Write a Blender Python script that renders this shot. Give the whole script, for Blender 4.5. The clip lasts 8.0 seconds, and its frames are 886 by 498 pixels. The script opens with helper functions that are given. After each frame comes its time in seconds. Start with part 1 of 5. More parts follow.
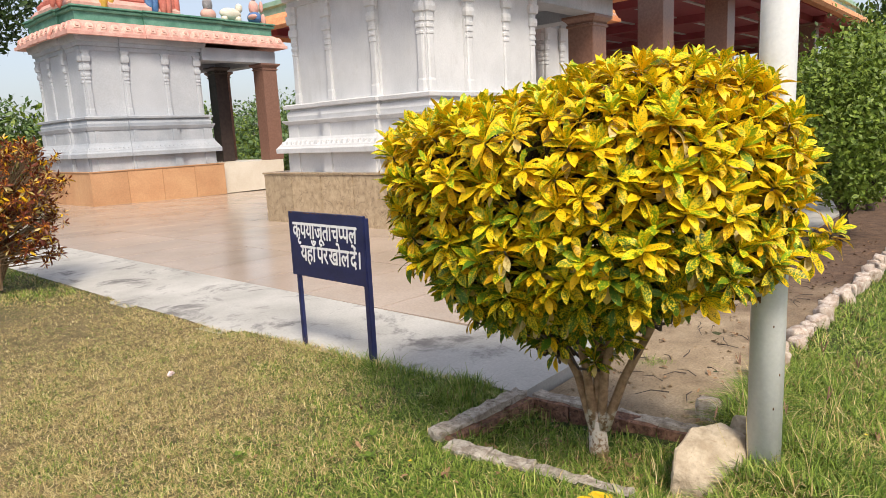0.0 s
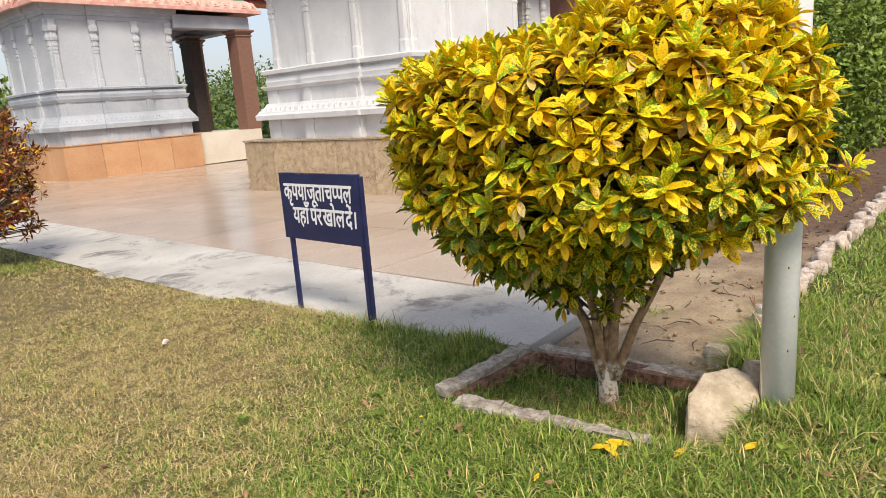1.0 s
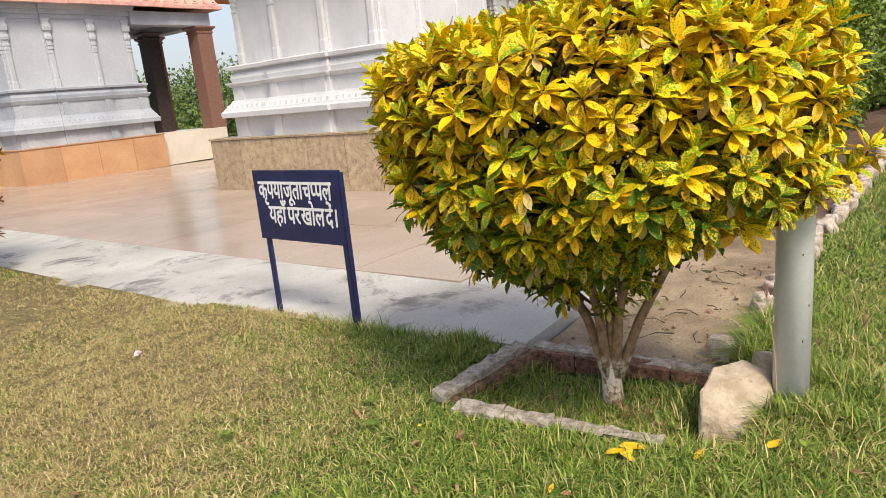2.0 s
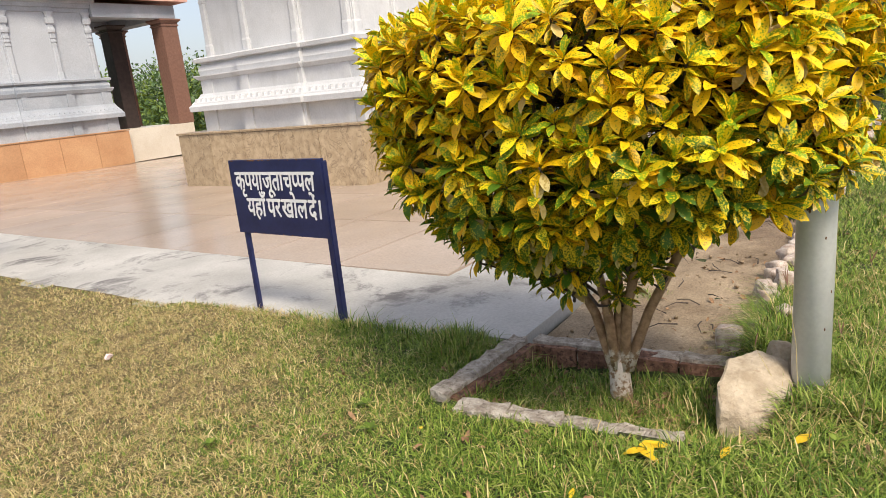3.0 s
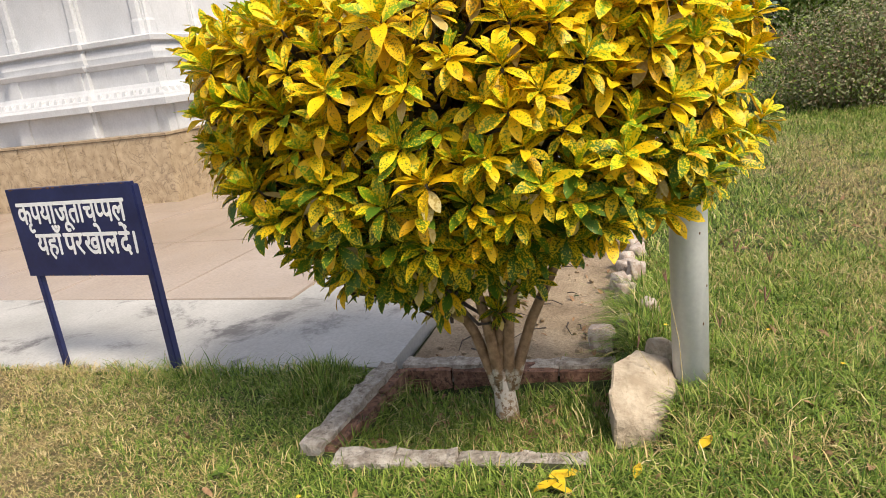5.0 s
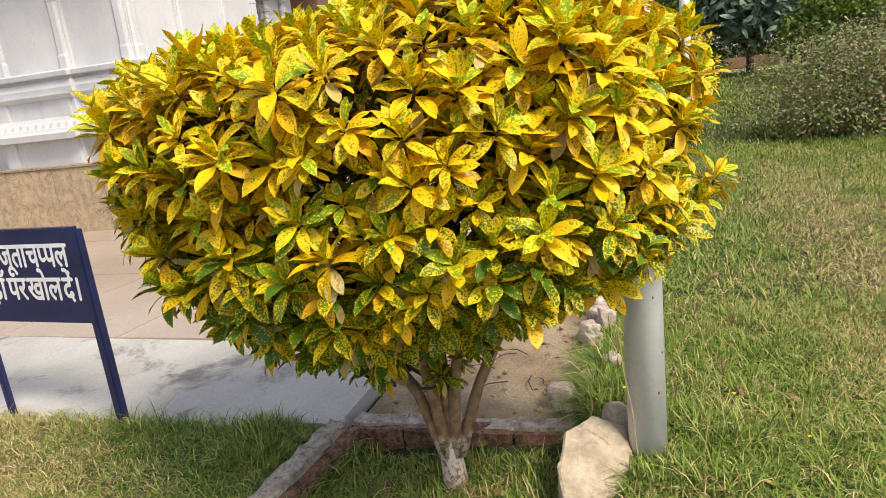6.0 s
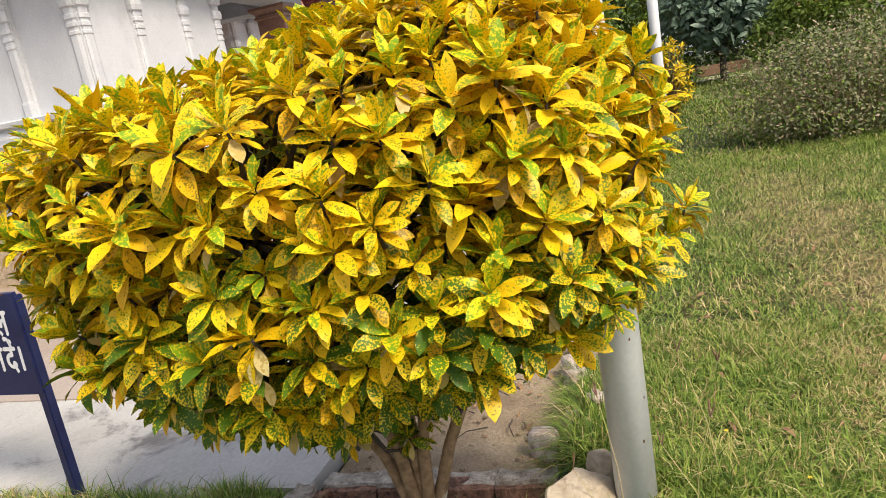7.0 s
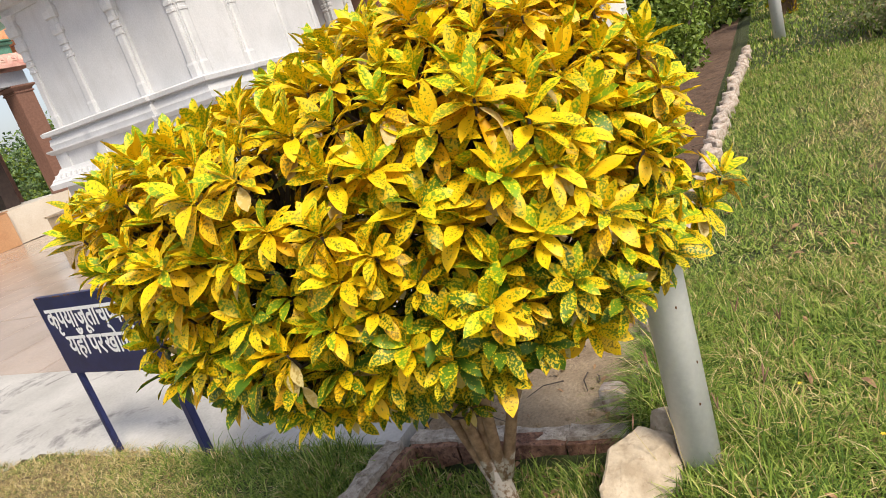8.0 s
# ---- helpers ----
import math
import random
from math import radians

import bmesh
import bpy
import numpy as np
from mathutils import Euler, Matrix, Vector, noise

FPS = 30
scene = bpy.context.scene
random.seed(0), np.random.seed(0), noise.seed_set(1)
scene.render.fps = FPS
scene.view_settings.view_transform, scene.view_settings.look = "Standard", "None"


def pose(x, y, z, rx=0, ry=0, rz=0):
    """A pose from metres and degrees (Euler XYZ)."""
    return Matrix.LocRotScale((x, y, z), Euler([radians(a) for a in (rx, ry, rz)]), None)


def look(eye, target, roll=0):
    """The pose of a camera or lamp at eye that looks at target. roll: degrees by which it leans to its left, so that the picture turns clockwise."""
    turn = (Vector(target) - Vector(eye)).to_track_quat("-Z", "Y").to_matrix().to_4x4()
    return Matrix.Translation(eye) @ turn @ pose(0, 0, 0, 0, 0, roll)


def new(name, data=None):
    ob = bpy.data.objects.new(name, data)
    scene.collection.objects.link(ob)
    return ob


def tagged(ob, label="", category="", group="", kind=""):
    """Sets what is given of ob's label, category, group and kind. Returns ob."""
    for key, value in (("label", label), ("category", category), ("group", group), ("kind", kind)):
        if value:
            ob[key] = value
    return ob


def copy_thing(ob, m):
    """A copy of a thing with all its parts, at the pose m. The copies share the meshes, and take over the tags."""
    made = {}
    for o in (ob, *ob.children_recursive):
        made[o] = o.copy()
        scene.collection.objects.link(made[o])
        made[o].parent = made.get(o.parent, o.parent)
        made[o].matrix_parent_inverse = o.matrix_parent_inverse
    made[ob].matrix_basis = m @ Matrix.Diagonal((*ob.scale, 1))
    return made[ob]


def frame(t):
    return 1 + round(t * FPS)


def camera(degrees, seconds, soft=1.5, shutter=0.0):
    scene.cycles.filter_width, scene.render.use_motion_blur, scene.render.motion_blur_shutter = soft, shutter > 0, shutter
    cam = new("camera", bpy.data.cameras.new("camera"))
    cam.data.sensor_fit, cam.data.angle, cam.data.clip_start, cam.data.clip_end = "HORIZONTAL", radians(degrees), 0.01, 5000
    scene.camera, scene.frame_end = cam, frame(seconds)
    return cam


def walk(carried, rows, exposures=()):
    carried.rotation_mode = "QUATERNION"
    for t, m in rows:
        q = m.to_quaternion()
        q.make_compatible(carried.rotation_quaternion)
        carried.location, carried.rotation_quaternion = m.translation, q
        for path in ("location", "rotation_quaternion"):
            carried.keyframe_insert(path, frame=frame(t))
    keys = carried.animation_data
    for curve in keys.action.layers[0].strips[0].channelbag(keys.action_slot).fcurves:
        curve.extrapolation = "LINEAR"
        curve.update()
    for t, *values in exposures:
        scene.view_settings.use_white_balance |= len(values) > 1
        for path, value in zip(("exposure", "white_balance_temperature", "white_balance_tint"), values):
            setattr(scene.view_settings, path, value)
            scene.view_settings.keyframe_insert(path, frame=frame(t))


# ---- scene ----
cam = camera(67.3, 8.0, 0.6)
PATH = [
    (0, (-2.624, -1.41, 1.461), (-1.149, -0.105, 1.117), -2.8),
    (0.5, (-2.627, -1.351, 1.417), (-1.13, -0.076, 1.049), -3.6),
    (1, (-2.644, -1.284, 1.386), (-1.151, -0.029, 0.944), -4.2),
    (2.3, (-2.531, -1.045, 1.356), (-0.962, 0.105, 0.892), -5.6),
    (2.5, (-2.51, -1.013, 1.345), (-0.921, 0.11, 0.881), -5.4),
    (3, (-2.494, -0.905, 1.309), (-0.905, 0.209, 0.823), -5.7),
    (3.5, (-2.472, -0.689, 1.295), (-0.805, 0.248, 0.707), -4.1),
    (4, (-2.438, -0.575, 1.306), (-0.732, 0.266, 0.688), -5.7),
    (4.5, (-2.385, -0.571, 1.318), (-0.612, 0.18, 0.777), -6.6),
    (4.7, (-2.347, -0.587, 1.323), (-0.551, 0.086, 0.755), -7.1),
    (5.8, (-2.08, -0.73, 1.382), (-0.244, -0.119, 0.877), -6.8),
    (6, (-2.042, -0.784, 1.409), (-0.216, -0.132, 0.917), -6.7),
    (6.5, (-1.906, -0.862, 1.428), (-0.044, -0.277, 0.993), -9.4),
    (7, (-1.832, -0.835, 1.434), (0.019, -0.214, 0.999), -10.0),
    (7.5, (-1.86, -0.902, 1.52), (-0.062, -0.194, 1.006), -11.6),
    (8, (-1.763, -1.086, 1.568), (-0.104, -0.125, 1.002), -17.8),
]
walk(cam, [(t, look(eye, target, roll)) for t, eye, target, roll in PATH])


# ---- world, sun ----
world = bpy.data.worlds.new("world")
scene.world = world
world.use_nodes = True
_wn = world.node_tree
_wn.nodes.clear()
_sky = _wn.nodes.new("ShaderNodeTexSky")
_sky.sky_type = 'NISHITA'
_sky.sun_disc = False
_sky.sun_elevation = radians(50)
_sky.sun_rotation = radians(212.6)
_sky.air_density, _sky.dust_density, _sky.ozone_density = 1.0, 3.0, 1.3
_bg = _wn.nodes.new("ShaderNodeBackground")
_bg.inputs["Strength"].default_value = 0.125
_out = _wn.nodes.new("ShaderNodeOutputWorld")
# a thin even haze over the whole sky
_veil = _wn.nodes.new("ShaderNodeMix")
_veil.data_type = 'RGBA'
_veil.inputs[0].default_value = 0.55
_veil.inputs[7].default_value = (2.85, 2.85, 3.05, 1)
_wn.links.new(_sky.outputs[0], _veil.inputs[6])
_wn.links.new(_veil.outputs[2], _bg.inputs["Color"])
_wn.links.new(_bg.outputs[0], _out.inputs["Surface"])
_sd = bpy.data.lights.new("sun", 'SUN')
_sd.energy, _sd.angle, _sd.color = 2.15, radians(17), (1.0, 0.9, 0.74)
sun = new("sun", _sd)
sun.matrix_world = look((-4.8, -7.5, 10.6), (0, 0, 0))
scene.view_settings.exposure = 0.95

# ---- helpers for building ----


def link_mesh(name, verts, faces, material=None):
    me = bpy.data.meshes.new(name)
    me.from_pydata([tuple(v) for v in verts], [], faces)
    me.update()
    if material:
        me.materials.append(material)
    return me


def to_mesh(name, bm, materials, smooth=False):
    bmesh.ops.recalc_face_normals(bm, faces=bm.faces)
    me = bpy.data.meshes.new(name)
    bm.to_mesh(me)
    bm.free()
    for m in (materials if isinstance(materials, (list, tuple)) else [materials]):
        me.materials.append(m)
    if smooth:
        me.shade_smooth()
    return me


def part(name, bm, material, parent, label="", smooth=False):
    data = bm if isinstance(bm, bpy.types.Mesh) else to_mesh(name, bm, material, smooth)
    ob = new(name, data)
    ob.parent = parent
    if label:
        ob["label"] = label
    return ob


def thing(name, label, category, at=(0, 0, 0), group="", kind=""):
    ob = new(name)
    ob.location = at
    ob.empty_display_size = 0.1
    return tagged(ob, label, category, group, kind)


def piece(name, data, parent, m):
    """A piece that shares its mesh; m is its pose under its parent."""
    ob = new(name, data)
    ob.parent = parent
    ob.matrix_basis = m
    return ob


def add_box(bm, x0, x1, y0, y1, z0, z1, bevel=0.0):
    m = Matrix.LocRotScale(((x0 + x1) / 2, (y0 + y1) / 2, (z0 + z1) / 2), None, (x1 - x0, y1 - y0, z1 - z0))
    r = bmesh.ops.create_cube(bm, size=1.0, matrix=m)
    if bevel:
        edges = {e for v in r["verts"] for e in v.link_edges}
        bmesh.ops.bevel(bm, geom=list(edges), offset=bevel, segments=2, affect='EDGES')
    return r["verts"]


def add_tube(bm, points, radii, sides=8, cap=True):
    """A tapered tube along points."""
    rings = []
    n = len(points)
    pts = [Vector(p) for p in points]
    for i, p in enumerate(pts):
        d = (pts[min(i + 1, n - 1)] - pts[max(i - 1, 0)]).normalized()
        side = d.cross(Vector((0.31, 0.95, 0.05)))
        if side.length < 0.05:
            side = d.cross(Vector((1, 0, 0)))
        side.normalize()
        up = d.cross(side)
        rings.append([bm.verts.new(p + (side * math.cos(a) + up * math.sin(a)) * radii[i])
                      for a in (2 * math.pi * k / sides for k in range(sides))])
    for a, b in zip(rings, rings[1:]):
        for k in range(sides):
            bm.faces.new((a[k], a[(k + 1) % sides], b[(k + 1) % sides], b[k]))
    if cap:
        bm.faces.new(rings[-1])
        bm.faces.new(rings[0][::-1])


def add_loft(bm, loops, cap=True):
    """Skins loops of equal length one after another."""
    rings = [[bm.verts.new(p) for p in loop] for loop in loops]
    n = len(rings[0])
    for a, b in zip(rings, rings[1:]):
        for k in range(n):
            bm.faces.new((a[k], a[(k + 1) % n], b[(k + 1) % n], b[k]))
    if cap:
        bm.faces.new(rings[0][::-1])
        bm.faces.new(rings[-1])


# ---- materials ----


class Nodes:
    """A material's node tree with short helpers."""

    def __init__(self, name):
        self.material = bpy.data.materials.new(name)
        self.material.use_nodes = True
        self.tree = self.material.node_tree
        self.bsdf = self.tree.nodes["Principled BSDF"]
        self.place = self.tree.nodes.new("ShaderNodeNewGeometry").outputs["Position"]

    def node(self, kind, **inputs):
        n = self.tree.nodes.new(kind)
        for k, v in inputs.items():
            self.set(n, k, v)
        return n

    def set(self, n, key, value):
        sock = n.inputs[key]
        if isinstance(value, bpy.types.NodeSocket):
            self.tree.links.new(value, sock)
        else:
            sock.default_value = value

    def noise(self, scale, detail=4.0, rough=0.55, vector=None, distort=0.0):
        n = self.node("ShaderNodeTexNoise", Scale=scale, Detail=detail, Roughness=rough, Distortion=distort)
        self.set(n, "Vector", vector or self.place)
        return n.outputs["Fac"]

    def ramp(self, fac, stops):
        n = self.node("ShaderNodeValToRGB", Fac=fac)
        el = n.color_ramp.elements
        while len(el) < len(stops):
            el.new(0.5)
        for e, (pos, col) in zip(el, stops):
            e.position = pos
            e.color = (*col, 1) if not isinstance(col, (int, float)) else (col, col, col, 1)
        return n.outputs["Color"]

    def mix(self, fac, a, b, blend='MIX'):
        n = self.tree.nodes.new("ShaderNodeMix")
        n.data_type, n.blend_type = 'RGBA', blend
        for i, v in ((0, fac), (6, a), (7, b)):
            if isinstance(v, bpy.types.NodeSocket):
                self.tree.links.new(v, n.inputs[i])
            elif isinstance(v, (int, float)):
                n.inputs[i].default_value = v
            else:
                n.inputs[i].default_value = (*v, 1)
        return n.outputs[2]

    def math(self, op, a, b=0.0):
        n = self.tree.nodes.new("ShaderNodeMath")
        n.operation = op
        for i, v in ((0, a), (1, b)):
            if isinstance(v, bpy.types.NodeSocket):
                self.tree.links.new(v, n.inputs[i])
            else:
                n.inputs[i].default_value = v
        return n.outputs[0]

    def scaled(self, s):
        n = self.node("ShaderNodeMapping", Scale=s)
        self.tree.links.new(self.place, n.inputs["Vector"])
        return n.outputs[0]

    def bump(self, height, strength=0.3, distance=0.01):
        n = self.node("ShaderNodeBump", Strength=strength, Distance=distance, Height=height)
        self.set(self.bsdf, "Normal", n.outputs[0])

    def done(self, color, rough=0.7, metal=0.0, spec=0.5):
        self.set(self.bsdf, "Base Color", color if isinstance(color, bpy.types.NodeSocket) else (*color, 1))
        self.set(self.bsdf, "Roughness", rough)
        self.bsdf.inputs["Metallic"].default_value = metal
        self.bsdf.inputs["Specular IOR Level"].default_value = spec
        return self.material


def plain(name, a, b, big=3.0, fine=60.0, rough=0.7, bump=0.2, dist=0.004, metal=0.0, spec=0.5, spread=(0.35, 0.65), stain=None, stain_at=(0.55, 0.75), random_amount=0.0, streak=None, veins=None):
    n = Nodes(name)
    col = n.ramp(n.noise(big, 5, 0.6), [(spread[0], a), (spread[1], b)])
    f = n.noise(fine, 4, 0.6)
    col = n.mix(0.35, col, n.ramp(f, [(0.3, 0.35), (0.7, 0.65)]), 'OVERLAY')
    if stain:
        col = n.mix(n.ramp(n.noise(big * 1.7, 6, 0.7, distort=0.6), [(stain_at[0], 0.0), (stain_at[1], 1.0)]), col, stain)
    if veins:
        line = n.math('ABSOLUTE', n.math('SUBTRACT', n.noise(3.2, 7, 0.62, distort=1.2), 0.5))
        col = n.mix(n.ramp(line, [(0.005, 0.6), (0.014, 0.0)]), col, veins)
    if streak:
        runs = n.noise(5.0, 6, 0.7, n.scaled((1.0, 1.0, 0.12)))
        col = n.mix(n.ramp(n.math('MULTIPLY', runs, n.noise(1.1, 3)), [(0.27, 0.0), (0.45, 0.45)]), col, streak)
    if random_amount:
        info = n.tree.nodes.new("ShaderNodeObjectInfo")
        col = n.mix(random_amount, col, n.ramp(info.outputs["Random"], [(0.0, 0.25), (1.0, 0.75)]), 'OVERLAY')
    n.bump(n.math('ADD', f, n.math('MULTIPLY', n.noise(big * 4, 3), 0.7)), bump, dist)
    return n.done(col, rough, metal, spec)


WHITEWASH = plain("whitewash", (0.53, 0.535, 0.55), (0.62, 0.62, 0.635), 1.3, 40, 0.75, 0.2, 0.006, stain=(0.46, 0.455, 0.45), stain_at=(0.6, 0.85), streak=(0.4, 0.395, 0.39))
GREYWASH = plain("grey_wash", (0.32, 0.35, 0.4), (0.46, 0.48, 0.52), 0.9, 30, 0.75, 0.2, 0.006, stain=(0.3, 0.32, 0.36), stain_at=(0.6, 0.85), streak=(0.3, 0.31, 0.33))
GREYWALL = plain("grey_wall", (0.4, 0.42, 0.46), (0.48, 0.5, 0.54), 0.6, 30, 0.75, 0.15, 0.005, streak=(0.42, 0.43, 0.45))
GRANITE = plain("brown_granite", (0.36, 0.265, 0.165), (0.49, 0.38, 0.25), 9, 110, 0.35, 0.05, 0.002, stain=(0.3, 0.22, 0.15), stain_at=(0.56, 0.72), random_amount=0.15, veins=(0.1, 0.065, 0.04))
SANDSTONE = plain("orange_sandstone", (0.47, 0.25, 0.13), (0.56, 0.33, 0.18), 0.9, 25, 0.5, 0.05, 0.002, random_amount=0.2)
CREAM = plain("cream_marble", (0.62, 0.55, 0.46), (0.7, 0.64, 0.55), 1.2, 30, 0.4, 0.03, 0.002, random_amount=0.1)
TERRACE = plain("terrace_stone", (0.375, 0.295, 0.235), (0.46, 0.37, 0.305), 0.8, 45, 0.2, 0.03, 0.001, spec=0.6, stain=(0.4, 0.33, 0.28), stain_at=(0.5, 0.8), random_amount=0.1)
CONCRETE = plain("apron_concrete", (0.35, 0.335, 0.31), (0.5, 0.48, 0.45), 1.1, 50, 0.8, 0.25, 0.004, stain=(0.16, 0.15, 0.145), stain_at=(0.53, 0.64))
BROWNPOST = plain("brown_granite_column", (0.19, 0.1, 0.075), (0.25, 0.14, 0.105), 14, 160, 0.3, 0.03, 0.001)
DARKPOST = plain("dark_column", (0.035, 0.025, 0.025), (0.06, 0.045, 0.04), 8, 90, 0.4, 0.03, 0.001)
MAROON = plain("maroon_ceiling_paint", (0.3, 0.06, 0.08), (0.36, 0.08, 0.1), 0.8, 30, 0.6, 0.05, 0.002)
PINK = plain("pink_plaster", (0.55, 0.27, 0.23), (0.66, 0.4, 0.34), 4, 40, 0.7, 0.2, 0.005)
PEACH = plain("peach_plaster", (0.6, 0.36, 0.29), (0.7, 0.48, 0.4), 6, 40, 0.7, 0.2, 0.005)
ORANGE = plain("orange_plaster", (0.6, 0.22, 0.09), (0.7, 0.34, 0.16), 5, 40, 0.7, 0.2, 0.005)
GREENPAINT = plain("green_paint", (0.07, 0.21, 0.15), (0.15, 0.33, 0.25), 2.5, 40, 0.55, 0.1, 0.003)
PALEGREEN = plain("pale_green_paint", (0.25, 0.42, 0.3), (0.36, 0.52, 0.4), 2.5, 40, 0.55, 0.1, 0.003)
BLUEPAINT = plain("navy_sign_paint", (0.010, 0.013, 0.06), (0.018, 0.024, 0.095), 6, 60, 0.38, 0.1, 0.001)
RUST = plain("rust", (0.1, 0.045, 0.02), (0.2, 0.1, 0.05), 30, 120, 0.85, 0.3, 0.001)
WHITEPAINT = plain("white_letter_paint", (0.72, 0.72, 0.74), (0.8, 0.8, 0.8), 20, 90, 0.6, 0.1, 0.001)
POLEPAINT = plain("white_pole_paint", (0.6, 0.6, 0.615), (0.68, 0.68, 0.69), 3, 60, 0.42, 0.05, 0.001, stain=(0.56, 0.55, 0.53), stain_at=(0.62, 0.9))
BRICK = plain("weathered_brick", (0.12, 0.055, 0.035), (0.32, 0.17, 0.11), 26, 120, 0.9, 0.9, 0.008, stain=(0.08, 0.04, 0.03), stain_at=(0.5, 0.62), random_amount=0.2)
MORTAR = plain("lime_plaster_crust", (0.27, 0.22, 0.175), (0.56, 0.5, 0.43), 24, 80, 0.92, 0.9, 0.014, stain=(0.16, 0.13, 0.1), stain_at=(0.55, 0.68), random_amount=0.2)
LIMESTONE = plain("whitewashed_stone", (0.36, 0.27, 0.215), (0.58, 0.51, 0.45), 22, 90, 0.9, 0.7, 0.008, stain=(0.3, 0.2, 0.15), stain_at=(0.52, 0.66), random_amount=0.2)
BOULDER = plain("tan_boulder", (0.36, 0.285, 0.2), (0.54, 0.45, 0.34), 11, 55, 0.9, 0.6, 0.012, stain=(0.3, 0.22, 0.15), stain_at=(0.6, 0.75))
BARK = plain("bark", (0.16, 0.1, 0.055), (0.3, 0.2, 0.12), 25, 140, 0.85, 0.5, 0.003)
DARKBARK = plain("dark_bark", (0.05, 0.035, 0.03), (0.09, 0.07, 0.055), 20, 120, 0.9, 0.5, 0.003)
SKIN = plain("painted_plaster_red", (0.5, 0.13, 0.1), (0.6, 0.2, 0.15), 8, 40, 0.6, 0.1, 0.003)


def bark_with_limewash():
    n = Nodes("bark_limewash")
    col = n.ramp(n.noise(25, 5, 0.6), [(0.35, (0.17, 0.1, 0.05)), (0.65, (0.36, 0.23, 0.13))])
    z = n.node("ShaderNodeSeparateXYZ", Vector=n.place).outputs["Z"]
    away = n.math('ABSOLUTE', n.math('SUBTRACT', z, 0.065))
    band = n.ramp(n.math('ADD', away, n.math('MULTIPLY', n.math('SUBTRACT', n.noise(30, 4), 0.5), 0.16)), [(0.075, 1.0), (0.1, 0.0)])
    patch = n.ramp(n.noise(38, 7, 0.72), [(0.43, 0.0), (0.5, 1.0)])
    col = n.mix(n.math('MULTIPLY', band, patch), col, (0.6, 0.53, 0.44))
    n.bump(n.noise(90, 4), 0.6, 0.005)
    return n.done(col, 0.88)


TRUNK = bark_with_limewash()


def soil_material():
    """Sandy trodden earth near the lawn's corner; darker reddish brown further along the bed, with the shrubs' shade
    painted in.
    """
    n = Nodes("soil")
    base = n.ramp(n.noise(2.5, 6, 0.65), [(0.3, (0.2, 0.14, 0.085)), (0.55, (0.38, 0.285, 0.185)), (0.75, (0.5, 0.39, 0.265))])
    x = n.node("ShaderNodeSeparateXYZ", Vector=n.place).outputs["X"]
    along = n.math('ADD', n.math('MULTIPLY', x, 0.2), n.math('MULTIPLY', n.math('SUBTRACT', n.noise(1.4, 5, 0.7), 0.5), 0.9))
    base = n.mix(n.ramp(along, [(0.42, 0.0), (0.75, 1.0)]), base, n.ramp(n.noise(9, 5, 0.7), [(0.3, (0.07, 0.04, 0.026)), (0.7, (0.19, 0.115, 0.075))]))
    crumb = n.noise(75, 5, 0.7)
    col = n.mix(0.6, base, n.ramp(crumb, [(0.3, 0.25), (0.7, 0.75)]), 'OVERLAY')
    n.bump(n.math('ADD', crumb, n.noise(18, 4)), 0.8, 0.02)
    return n.done(col, 0.95)


SOIL = soil_material()


def ground_material():
    """Thatch and soil below the blades, straw or green as the lawn's own dryness says."""
    n = Nodes("lawn_ground")
    # tones kept dark to paint the shaded gaps between blades
    straw = n.ramp(n.noise(45, 6, 0.75), [(0.3, (0.05, 0.036, 0.016)), (0.55, (0.17, 0.125, 0.055)), (0.75, (0.33, 0.25, 0.115))])
    green = n.ramp(n.noise(40, 6, 0.75), [(0.3, (0.012, 0.018, 0.005)), (0.7, (0.065, 0.085, 0.022))])
    n.bump(n.noise(120, 4), 0.8, 0.02)
    return n.done(n.mix(attribute(n, "dry"), green, straw), 0.95)


def attribute(n, name):
    a = n.tree.nodes.new("ShaderNodeAttribute")
    a.attribute_name = name
    return a.outputs["Fac"]


LAWNGROUND = ground_material()


def blade_material():
    n = Nodes("grass_blade")
    r = n.tree.nodes.new("ShaderNodeNewGeometry").outputs["Random Per Island"]
    green = n.ramp(r, [(0.0, (0.035, 0.08, 0.01)), (0.45, (0.145, 0.225, 0.028)), (0.85, (0.26, 0.34, 0.055)), (1.0, (0.42, 0.44, 0.13))])
    straw = n.ramp(r, [(0.0, (0.15, 0.1, 0.04)), (0.35, (0.44, 0.33, 0.13)), (0.75, (0.6, 0.47, 0.22)), (0.92, (0.7, 0.58, 0.33)), (1.0, (0.26, 0.14, 0.06))])
    return n.done(n.mix(attribute(n, "dry"), green, straw), 0.65, spec=0.25)


BLADE = blade_material()


